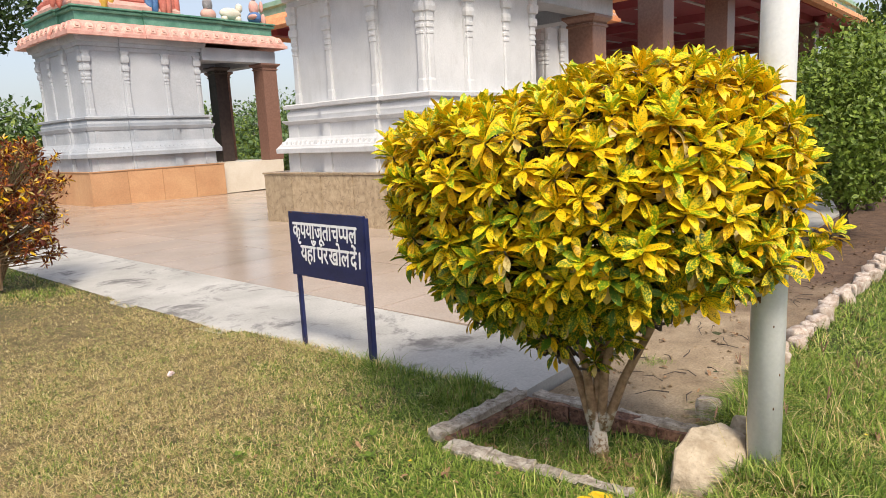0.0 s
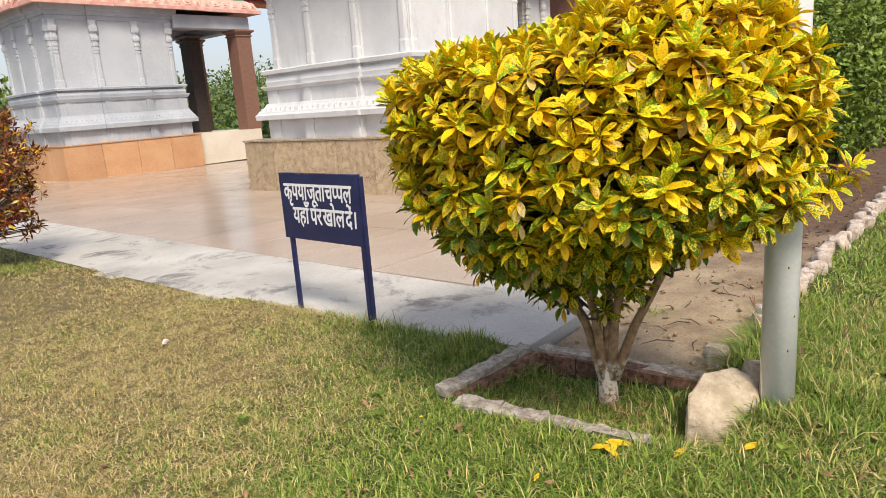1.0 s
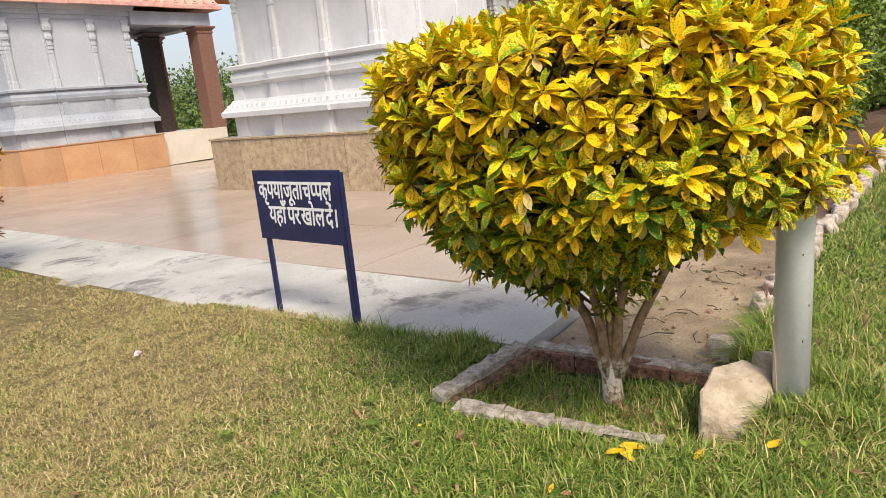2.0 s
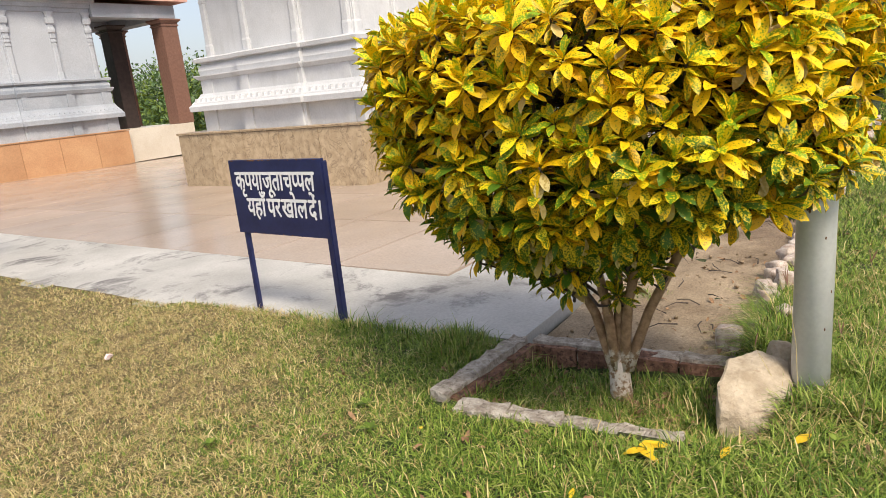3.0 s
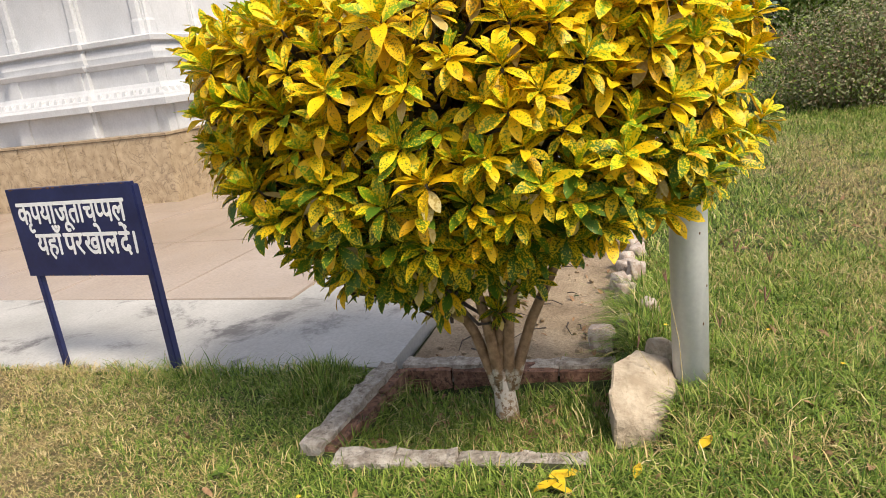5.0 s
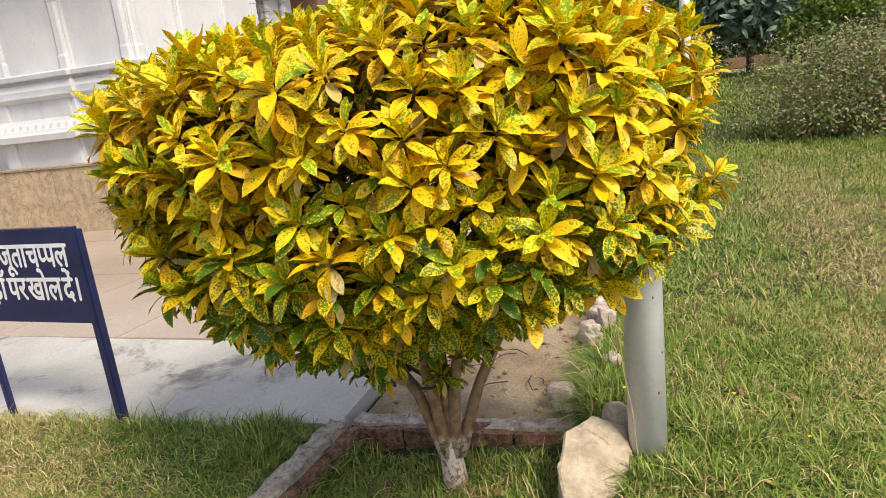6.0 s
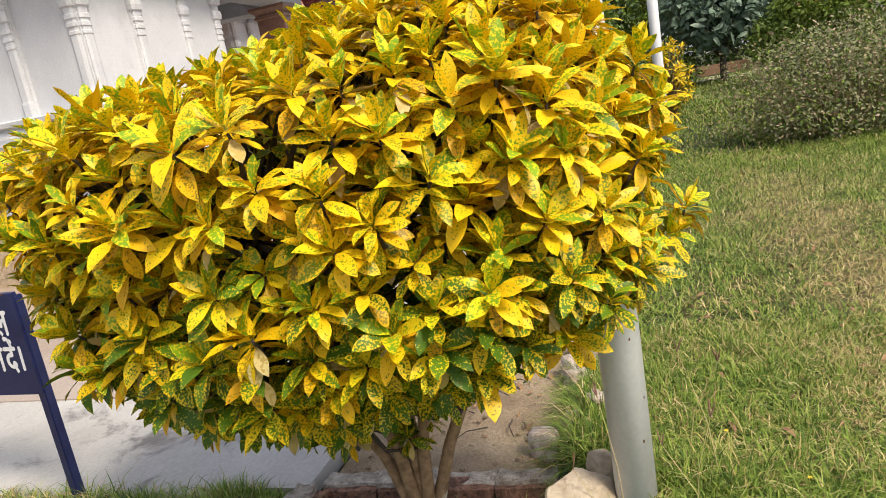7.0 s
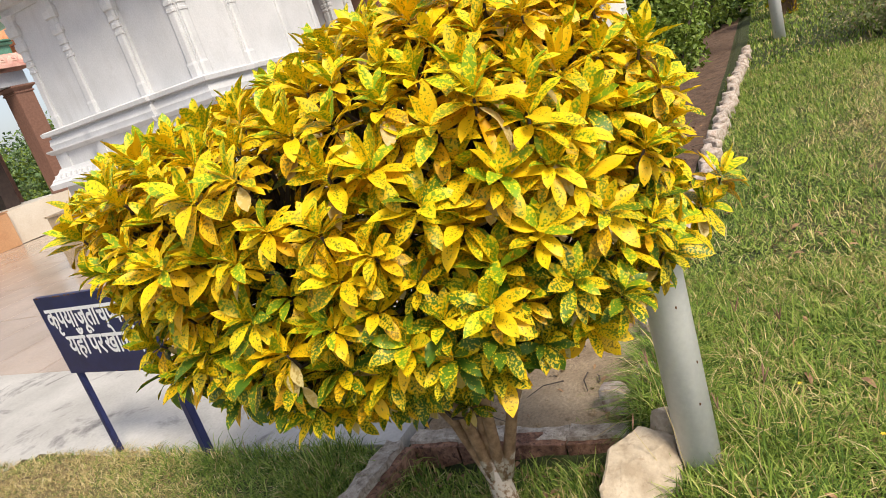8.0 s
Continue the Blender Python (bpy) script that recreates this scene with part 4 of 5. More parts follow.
def leafy_mass(name, label, category, at, blobs, leaf, mats, n, size, seed, trunk=None, trunk_mat=DARKBARK, group="", lift=0.35, shell=0.55):
    """A shrub or crown of many leaves: blobs of (centre, radii), a trunk of tubes."""
    t = thing(name, label, category, at, group)
    rng = random.Random(seed)
    items = []
    total = sum(b[1][0] * b[1][2] for b in blobs)
    for c, r in blobs:
        for _ in range(int(n * r[0] * r[2] / total)):
            d = Vector((rng.gauss(0, 1), rng.gauss(0, 1), rng.gauss(0, 1))).normalized()
            bump = 1 + 0.22 * noise.noise(d * 2.3 + Vector((seed, c[0], c[2]))) + 0.12 * noise.noise(d * 6 + Vector((seed, 0, 0)))
            k = (rng.uniform(shell, 1.0)) * bump
            p = Vector((c[0] + r[0] * d.x * k, c[1] + r[1] * d.y * k, c[2] + r[2] * d.z * k))
            if p.z < 0.02:
                continue
            o = (d + Vector((rng.uniform(-.8, .8), rng.uniform(-.8, .8), rng.uniform(-.5, .9) + lift))).normalized()
            m = aim(p, o, rng.uniform(0, 6.28)) @ Matrix.Rotation(rng.uniform(0.2, 1.3), 4, 'X') @ Matrix.Scale(size * rng.uniform(0.6, 1.3), 4)
            items.append((rng.choice(leaf), m, rng.randrange(len(mats))))
    f = part("crown", merge("crown", items, mats), None, t)
    f["kind"] = "stuff"
    for pts, rad in trunk or []:
        bm = bmesh.new()
        add_tube(bm, pts, rad, 7)
        part("trunk" if rad[0] > 0.03 else "stem", bm, trunk_mat, t, smooth=True)
    return t


SMALL = [leaf_mesh("small_leaf", 1.0, w, c, 0.2, LEAF_SHRUB, 2) for w, c in ((0.5, 0.4), (0.42, 0.9), (0.55, 0.1))]
BROAD = [leaf_mesh("broad_leaf", 1.0, w, c, 0.2, LEAF_GREY, 3) for w, c in ((0.38, 0.5), (0.34, 0.9), (0.4, 0.2))]


def branching(seed, height, spread, r0, count=5, fork=0.3):
    rng = random.Random(seed)
    out = [([(0, 0, -0.1), (0.02, 0.01, height * fork * 0.5), (0.0, 0.03, height * fork)], [r0 * 1.2, r0, r0 * 0.8])]
    for i in range(count):
        a = 2 * math.pi * i / count + rng.uniform(-0.4, 0.4)
        e = (spread * math.cos(a), spread * math.sin(a), height * rng.uniform(0.7, 0.95))
        out.append(([(0, 0.02, height * fork * 0.9), (e[0] * 0.45, e[1] * 0.45, height * (fork + 0.2)), e], [r0 * 0.6, r0 * 0.42, r0 * 0.12]))
    return out


def rosette_shrub(name, label, at, tips, shapes, mats, weights, size, count, seed, r0=0.02):
    """A shrub of leaf whorls at the ends of forking stems."""
    t = thing(name, label, "shrub", at)
    rng = random.Random(seed)
    items = []
    bm = bmesh.new()
    for c, r, n in tips:
        for _ in range(n):
            d = Vector((rng.gauss(0, 1), rng.gauss(0, 1), rng.gauss(0, 1) + 0.2)).normalized()
            k = rng.uniform(0.7, 1.05)
            p = Vector((c[0] + d.x * r[0] * k, c[1] + d.y * r[1] * k, c[2] + d.z * r[2] * k))
            o = (d + Vector((0, 0, 0.7))).normalized()
            for m, f, s in rosette(rng, p, o, count, size * rng.uniform(0.8, 1.2), lambda f: rng.choices(range(len(mats)), weights)[0]):
                items.append((rng.choice(shapes), m, s))
            root = Vector((rng.uniform(-0.1, 0.1), rng.uniform(-0.1, 0.1), 0.05))
            mid = root.lerp(p, 0.5) + Vector((0, 0, 0.12))
            mid.x *= 0.6
            mid.y *= 0.6
            add_tube(bm, [root, mid, p - o * 0.04], [r0, r0 * 0.6, r0 * 0.25], 5, False)
    f = part("foliage", merge("foliage", items, mats), None, t)
    f["kind"] = "stuff"
    part("stem_mass", bm, BARK, t, "thin bare brown stems")["kind"] = "stuff"
    return t


LONG = [leaf_mesh("long_leaf", 1.0, w, c, 0.25, LEAF_RED, 3) for w, c in ((0.3, 0.6), (0.26, 1.0), (0.34, 0.3))]
rosette_shrub("croton_shrub", "dark red and orange croton shrub on thin bare stems", (-0.64, 6.84, -0.02),
              [((0.1, -0.1, 1.2), (0.75, 0.75, 0.5), 300), ((0.3, -0.35, 0.8), (0.42, 0.4, 0.34), 110), ((0.42, -0.42, 0.45), (0.22, 0.22, 0.16), 22)], LONG, [LEAF_RED, LEAF_GOLD, LEAF_TAN], (9, 1, 1), 0.078, 12, 3, 0.014)
# green shrubs behind the pole
leafy_mass("shrub", "tall bright-green small-leaved shrub in the planting bed", "shrub", (6.0, 0.1, 0.0),
           [((0, 0.1, 1.35), (0.95, 0.75, 0.85)), ((0.3, 0.0, 1.8), (0.85, 0.65, 0.6)), ((0.1, 0.0, 0.75), (0.7, 0.5, 0.36))], SMALL, [LEAF_SHRUB], 15000, 0.068, 5, branching(5, 1.8, 0.6, 0.05, 6, 0.2), group="shrubs in the planting bed")
leafy_mass("shrub", "tall bright-green small-leaved shrub in the planting bed", "shrub", (8.9, 0.3, 0.0),
           [((0, 0.2, 1.4), (1.2, 0.85, 1.0)), ((0.2, 0.1, 2.0), (0.95, 0.75, 0.7))], SMALL, [LEAF_SHRUB], 8000, 0.085, 15, branching(15, 2.0, 0.7, 0.06, 6, 0.2), group="shrubs in the planting bed")
leafy_mass("shrub", "tall bright-green small-leaved shrub in the planting bed", "shrub", (11.1, 0.15, 0.0),
           [((0, 0.1, 1.3), (1.1, 0.85, 1.0)), ((0.2, 0.1, 2.0), (0.95, 0.75, 0.8))], SMALL, [LEAF_SHRUB], 7000, 0.09, 16, branching(16, 2.0, 0.7, 0.06, 6, 0.2), group="shrubs in the planting bed")
# half-bare shrubs on the lawn
for k, (x, y) in enumerate(((8.5, -3.15), (8.8, -5.6))):
    leafy_mass("hedge_shrub", "wide half-bare grey-green shrub with brown twigs on the lawn", "shrub", (x, y, 0.05),
               [((0, 0, 0.76), (1.4, 1.6, 0.78)), ((-0.1, -0.5, 1.02), (1.1, 1.3, 0.6)), ((-0.2, 0.2, 0.35), (1.2, 1.3, 0.35))], SMALL, [LEAF_HEDGE, LEAF_HEDGE, LEAF_HEDGE, LEAF_SHRUB], 26000, 0.05, 6 + k,
               [([(0.5 * math.cos(i * 2.4), 0.5 * math.sin(i * 2.4) * math.sqrt(i / 60), -0.05), (0.8 * math.cos(i * 2.4 + 0.3), 0.9 * math.sin(i * 2.4 + 0.2) * math.sqrt(i / 60), 0.5), (1.15 * math.cos(i * 2.4 + 0.2), 1.3 * math.sin(i * 2.4) * math.sqrt(i / 60), 0.85 + 0.3 * math.cos(i * 1.7))], [0.01, 0.007, 0.003]) for i in range(60)], BARK, "half-bare shrubs", 0.3, 0.35)
leafy_mass("frangipani_tree", "frangipani tree with grey-green paddle leaves and dark trunk", "tree", (22.0, -3.3, 0.3),
           [((0, 0, 2.2), (1.5, 1.4, 1.1)), ((0.2, -0.9, 2.6), (1.2, 1.2, 1.0)), ((0, 0.9, 2.6), (1.2, 1.1, 1.0))], BROAD, [LEAF_GREY], 2600, 0.38, 7, branching(7, 2.4, 1.0, 0.12, 5, 0.4), lift=0.2)
leafy_mass("shrub", "bright green dense rounded shrub behind the hedge", "shrub", (18.0, -5.3, 0.2),
           [((0, 0.3, 2.0), (1.2, 1.0, 0.75)), ((0.2, 0.9, 1.2), (1.1, 0.9, 0.8)), ((0.2, -1.2, 1.6), (1.2, 1.2, 1.0))], SMALL, [LEAF_SHRUB], 8000, 0.16, 8, branching(8, 2.0, 1.0, 0.1, 5, 0.4))
rosette_shrub("croton_shrub", "yellow croton shrub beyond the far pole", (13.0, -1.3, 0.0), [((0, 0, 1.0), (0.5, 0.5, 0.85), 110)], LONG, [LEAF_YELLOW, LEAF_MIXED], (3, 2), 0.13, 10, 9)
leafy_mass("shrub", "low dark green shrub at the end of the lawn", "shrub", (21.5, -1.6, 0.2),
           [((0, 0, 0.7), (1.0, 1.0, 0.6)), ((0.4, 1.8, 1.1), (1.0, 1.2, 1.0))], SMALL, [LEAF_TREE, LEAF_SHRUB], 3500, 0.13, 10, branching(10, 1.2, 0.5, 0.04, 5, 0.2))


def tree(at, h, r, seed, label, n=5200, mats=None, size=0.3):
    blobs = [((0, 0, h * 0.68), (r, r, h * 0.3))]
    rng = random.Random(seed)
    for i in range(5):
        a = i * 1.3 + seed
        blobs.append(((r * 0.65 * math.cos(a), r * 0.65 * math.sin(a), h * rng.uniform(0.45, 0.85)), (r * 0.55, r * 0.55, h * 0.17)))
    leafy_mass("tree", label, "tree", at, blobs, SMALL, mats or [LEAF_TREE], n, size, seed, branching(seed, h * 0.75, r * 0.6, 0.18, 6, 0.35), group="trees behind the temples")


tree((5.2, 35, 0), 13.0, 4.4, 21, "tall dark broad-leaved tree behind the grey shrine", 12000)
tree((-1.5, 38, 0), 12.0, 4.6, 22, "tall dark broad-leaved tree behind the grey shrine", 9000)


def thicket(at, r, h, seed, mats, n=4200, size=0.3):
    """A bushy clump with leaves down to the ground."""
    blobs = [((0, 0, h * 0.45), (r, r, h * 0.5))] + [((r * 0.7 * math.cos(k * 1.6 + seed), r * 0.7 * math.sin(k * 1.6 + seed), h * 0.35), (r * 0.6, r * 0.6, h * 0.4)) for k in range(4)]
    leafy_mass("bush", "dense green wild bushes beyond the terrace", "bush", at, blobs, SMALL, mats, n, size, seed, branching(seed, h * 0.7, r * 0.5, 0.08, 5, 0.2), group="bushes beyond the terrace")


for i, (x, y, r, h) in enumerate([(6.8, 30.5, 2.0, 4.0), (3.6, 29.5, 2.2, 4.4), (0.0, 29.0, 2.4, 4.2), (-4.0, 29.0, 2.6, 4.6), (20.5, 41, 3.2, 5.6), (24.5, 40, 3.0, 5.2), (28.0, 42, 3.4, 6.2), (32.5, 43, 3.4, 6.0), (17.0, 44, 3.4, 6.2),
                                  (22.0, 34, 2.0, 2.6), (26.0, 33, 2.2, 2.8), (62, 33, 5, 8), (72, 30, 5, 9), (82, 28, 6, 10), (95, 30, 6, 10)]):
    thicket((x, y, -0.45 if x > 10 else 0), r, h, 40 + i, [LEAF_FAR, LEAF_FAR, LEAF_SHRUB])
for i, (x, y, r, h) in enumerate([(27.5, 0.6, 2.4, 6.0), (26.0, 3.4, 2.6, 5.5), (30.0, -1.6, 2.2, 4.2), (31.0, -5.5, 2.6, 4.6), (31.5, -9.5, 2.6, 4.6), (17.5, 0.6, 1.3, 2.6), (15.0, 0.5, 1.2, 2.4)]):
    thicket((x, y, 0.1), r, h, 80 + i, [LEAF_TREE, LEAF_SHRUB], 3600, 0.2)
for i, (x, y, h, r) in enumerate([(30, -1.0, 6, 2.6), (31, 2.0, 6.5, 2.6), (33, -5, 7, 3), (36, -9, 7, 3.5), (30, -13, 6, 3)]):
    tree((x, y, 0.3), h, r, 60 + i, "dark leafy tree at the end of the lawn", 3500, [LEAF_TREE, LEAF_SHRUB], 0.3)


# ---- far path and building at the end of the lawn ----
def far_things():
    bm = bmesh.new()
    add_box(bm, 24.0, 27.0, -40, -0.6, -0.1, 0.48, 0.01)
    tagged(new("path", to_mesh("path", bm, CREAM)), "pale pinkish paved path crossing behind the lawn", "path", kind="structure")
    bm = bmesh.new()
    add_box(bm, 28.0, 28.3, -12, -2.6, -0.1, 0.9, 0.02)
    tagged(new("wall_low", to_mesh("wall_low", bm, SANDSTONE)), "low orange-washed wall behind the path", "wall", kind="structure")
    t = thing("house", "far building with bluish-white columns and brown wooden doors", "building", (27.5, -13, 0.3))
    for i in range(6):
        bm = bmesh.new()
        add_tube(bm, [(-1, -6 + i * 1.5 + 4, 0), (-1, -6 + i * 1.5 + 4, 4.5)], [0.22, 0.2], 16)
        part("column", bm, WHITEWASH, t, smooth=True)
    bm = bmesh.new()
    add_box(bm, 0, 0.4, -6, 8, 0, 4.5)
    part("wall", bm, SANDSTONE, t)
    bm = bmesh.new()
    add_box(bm, -2, 1, -6.5, 8.5, 4.5, 5.0)
    part("roof", bm, WHITEWASH, t)


far_things()

# ---- roof figures and tower of the grey shrine ----


def roof_tower():
    t = thing("temple_tower", "pink and red stepped plaster tower base on the shrine roof", "tower", (7.4, 21.6, 5.8))
    z = 0.0
    for k in range(5):
        off = 1.55 - 0.16 * k
        bm = bmesh.new()
        add_loft(bm, [[(x, y, h) for x, y in square_plan(-0.05, 0.05, -0.05, 0.05, o, 0.12)] for o, h in
                      ((off, z), (off + 0.07, z + 0.05), (off + 0.08, z + 0.16), (off + 0.02, z + 0.22), (off - 0.03, z + 0.3))])
        part("tier", bm, (PINK, SKIN)[k % 2], t)
        z += 0.3


roof_tower()


def figure(name, label, at, turn, lumps, paint):
    """A painted plaster roof figure as one plain lumpy shape."""
    bm = bmesh.new()
    for (x, y, z), (a, b, c), slot in lumps:
        before = set(bm.faces)
        bmesh.ops.create_icosphere(bm, subdivisions=3, radius=1.0, matrix=Matrix.LocRotScale((x, y, z), None, (a, b, c)))
        for f in set(bm.faces) - before:
            f.material_index = slot
    ob = tagged(new(name, to_mesh(name, bm, paint, True)), label, "statue", "plaster figures on the shrine roof")
    ob.matrix_world = pose(*at, 0, 0, turn)


CREAMPAINT = plain("cream_paint", (0.6, 0.55, 0.45), (0.7, 0.66, 0.56), 8, 40, 0.6, 0.1, 0.003)
BLUEROBE = plain("blue_paint", (0.06, 0.13, 0.32), (0.1, 0.22, 0.42), 8, 40, 0.6, 0.1, 0.003)
GOLDPAINT = plain("ochre_paint", (0.55, 0.28, 0.04), (0.66, 0.38, 0.07), 8, 40, 0.6, 0.1, 0.003)
GREYSTONE = plain("grey_plaster", (0.2, 0.19, 0.2), (0.3, 0.29, 0.3), 8, 40, 0.7, 0.1, 0.003)
SEAT = ((0, 0, 0.2), (0.26, 0.24, 0.22), 1), ((0, 0, 0.55), (0.19, 0.14, 0.26), 0), ((0, -0.02, 0.92), (0.11, 0.11, 0.14), 2)
figure("roof_figure", "plain seated plaster figure with blue lower part on the roof edge", (11.85, 19.85, 5.8), 0,
       SEAT + (((-0.22, -0.2, 0.2), (0.09, 0.26, 0.09), 0), ((0.22, -0.2, 0.1), (0.08, 0.1, 0.24), 0), ((0.28, -0.05, 0.6), (0.07, 0.07, 0.2), 0)), [PINK, BLUEROBE, GREYSTONE])
figure("roof_figure", "plain white four-legged plaster figure on the roof edge", (10.95, 19.95, 5.8), 0,
       (((0, 0, 0.28), (0.42, 0.16, 0.2), 0), ((0.36, 0, 0.5), (0.13, 0.1, 0.16), 0), ((-0.25, 0, 0.1), (0.12, 0.12, 0.12), 0), ((0.25, -0.05, 0.1), (0.12, 0.14, 0.12), 0)), [CREAMPAINT])
figure("roof_figure", "plain plaster bust with grey head on the roof edge", (10.1, 19.95, 5.8), 0,
       (((0, 0, 0.18), (0.28, 0.18, 0.2), 0), ((0, 0, 0.5), (0.17, 0.15, 0.24), 1), ((0, 0, 0.72), (0.1, 0.1, 0.12), 1)), [PINK, GREYSTONE])
for x, y, a, b in ((8.15, 19.95, BLUEROBE, GREYSTONE), (8.6, 19.95, SKIN, SKIN), (8.95, 20.1, SKIN, GREENPAINT), (6.75, 19.95, GOLDPAINT, PINK), (5.4, 20.2, SKIN, PALEGREEN)):
    figure("roof_figure", "plain standing plaster figure in painted robes on the roof edge", (x, y, 5.8), 0,
           (((-0.09, 0, 0.4), (0.13, 0.13, 0.45), 0), ((0.09, 0, 0.4), (0.12, 0.13, 0.45), 0), ((0, 0, 1.05), (0.22, 0.16, 0.35), 0), ((0, 0, 1.55), (0.12, 0.12, 0.16), 1)), [a, b])


# ---- the fall of the terrace ----


def terrace_fall():
    """The paving drains away from the lawn; each building stands level at its own height on it."""
    fall_x, fall_y = 0.0138, 0.0078
    terrace.matrix_world = pose(1.2, 1.66, 0, -math.degrees(fall_y), math.degrees(fall_x), 0) @ pose(-1.2, -1.66, 0)
    for ob in bpy.data.objects:
        kind = ob.name.split(".")[0]
        if ob.parent is None and kind in ("temple", "temple_tower", "roof_figure", "column", "hall"):
            x, y = ob.location.x, ob.location.y
            ob.location.z -= 0.19 if y > 14 and x < 16 else (0.2 if x > 16 else 0.095)


terrace_fall()

# ---- litter and weeds ----


def fallen_leaves():
    big = leaf_mesh("fallen_leaf", 1.0, 0.38, 0.25, 0.15, LEAF_YELLOW, 5)
    big.materials.clear()
    big.materials.append(plain("fallen_leaf_yellow", (0.66, 0.4, 0.01), (0.78, 0.52, 0.02), 30, 120, 0.6, 0.1, 0.001))
    dead = leaf_mesh("fallen_leaf", 1.0, 0.36, 1.0, 0.4, LEAF_TAN, 4)
    dead.materials.clear()
    dead.materials.append(plain("dead_leaf_brown", (0.16, 0.085, 0.045), (0.34, 0.2, 0.1), 30, 120, 0.8, 0.1, 0.001, random_amount=0.4))
    rng = random.Random(8)
    spots = [(-0.57, -0.26, 0.11, 215), (-0.58, -0.29, 0.09, 35), (-0.6, -0.27, 0.08, 160), (-0.55, -0.28, 0.07, 120), (-0.48, -0.52, 0.07, 80), (-0.31, -0.73, 0.085, 60), (-0.88, -0.16, 0.045, 100)]
    for x, y, s, a in spots:
        ob = tagged(new("fallen_leaf", big), "fresh yellow fallen leaf lying on the grass", "leaf", "yellow fallen leaves")
        ob.matrix_world = pose(x, y, land(x, y) + 0.034, rng.uniform(-4, 4), rng.uniform(-8, 8), a) @ Matrix.Scale(s, 4)
    items = []
    for _ in range(620):
        u = rng.random()
        if u < 0.3:
            x, y = rng.uniform(-0.4, 0.24), rng.uniform(-0.45, 0.5)
        elif u < 0.5:
            x, y = 0.4 + 7 * rng.random() ** 1.3, rng.uniform(-0.3, 0.52)
        else:
            x, y = rng.uniform(-2.0, 3.0), rng.uniform(-2.2, 1.5)
            if x > -0.1 and y > -0.5:
                continue
        z = land(x, y) + (0.022 if x > 0.35 and y > -0.35 else 0.03)
        items.append((dead, pose(x, y, z, rng.uniform(-25, 25), rng.uniform(-25, 25), rng.uniform(0, 360)) @ Matrix.Scale(rng.uniform(0.025, 0.07), 4), 0))
    ob = tagged(new("dead_leaves", merge("dead_leaves", items, [dead.materials[0]])), "small dry brown leaves scattered on soil and grass", "leaf litter", kind="stuff")
    bm = bmesh.new()
    for _ in range(60):
        x, y = 0.5 + 4 * rng.random(), rng.uniform(-0.3, 0.5)
        a, l = rng.uniform(0, 6.28), rng.uniform(0.05, 0.2)
        z = land(x, y) + 0.025
        add_tube(bm, [(x, y, z), (x + l * 0.5 * math.cos(a), y + l * 0.5 * math.sin(a), z + 0.01), (x + l * math.cos(a + 0.2), y + l * math.sin(a + 0.2), z)], [0.004, 0.003, 0.002], 4)
    tagged(new("twig_litter", to_mesh("twig_litter", bm, DARKBARK)), "dry twigs lying on the bare earth", "twigs", kind="stuff")
    bm = bmesh.new()
    for _ in range(160):
        x, y = 0.36 + 6 * rng.random() ** 1.5, rng.uniform(-0.33, 0.54)
        s = rng.uniform(0.005, 0.02)
        bmesh.ops.create_icosphere(bm, subdivisions=1, radius=s, matrix=Matrix.LocRotScale((x, y, land(x, y) + 0.018), Euler((rng.random(), rng.random(), rng.random())), (1, rng.uniform(0.6, 1), rng.uniform(0.5, 0.8))))
    tagged(new("soil_clods", to_mesh("soil_clods", bm, SOIL)), "small clods of earth on the planting bed", "soil", kind="stuff")


fallen_leaves()


def seed_stalks():
    straw = plain("straw_stalk", (0.4, 0.32, 0.14), (0.5, 0.42, 0.2), 30, 90, 0.8, 0.1, 0.001)
    head = plain("grass_seed_head", (0.2, 0.1, 0.07), (0.32, 0.18, 0.13), 30, 90, 0.8, 0.1, 0.001)
    rng = random.Random(14)
    for x, y, h, lean in ((0.0, -0.66, 0.42, 0.05), (0.02, -0.6, 0.2, 0.1), (0.05, -0.86, 0.35, -0.06), (0.22, -0.95, 0.45, 0.1), (-0.02, -0.9, 0.25, 0.12), (0.35, -0.85, 0.4, -0.12)):
        t = thing("grass_stalk", "thin dry grass stalk with a forked brown seed head", "grass", (x, y, land(x, y)), "dry seed stalks")
        bm = bmesh.new()
        top = Vector((lean * 0.5, lean, h))
        add_tube(bm, [(0, 0, -0.02), (lean * 0.1, lean * 0.3, h * 0.5), top], [0.0016, 0.0013, 0.001], 4)
        part("stalk", bm, straw, t)
        for k in range(3):
            bm = bmesh.new()
            a = rng.uniform(0, 6.28)
            e = top + Vector((0.018 * math.cos(a + k * 2.1), 0.018 * math.sin(a + k * 2.1), 0.05))
            add_tube(bm, [top, top.lerp(e, 0.5), e], [0.0012, 0.0024, 0.001], 4)
            part("seed_head", bm, head, t)


seed_stalks()


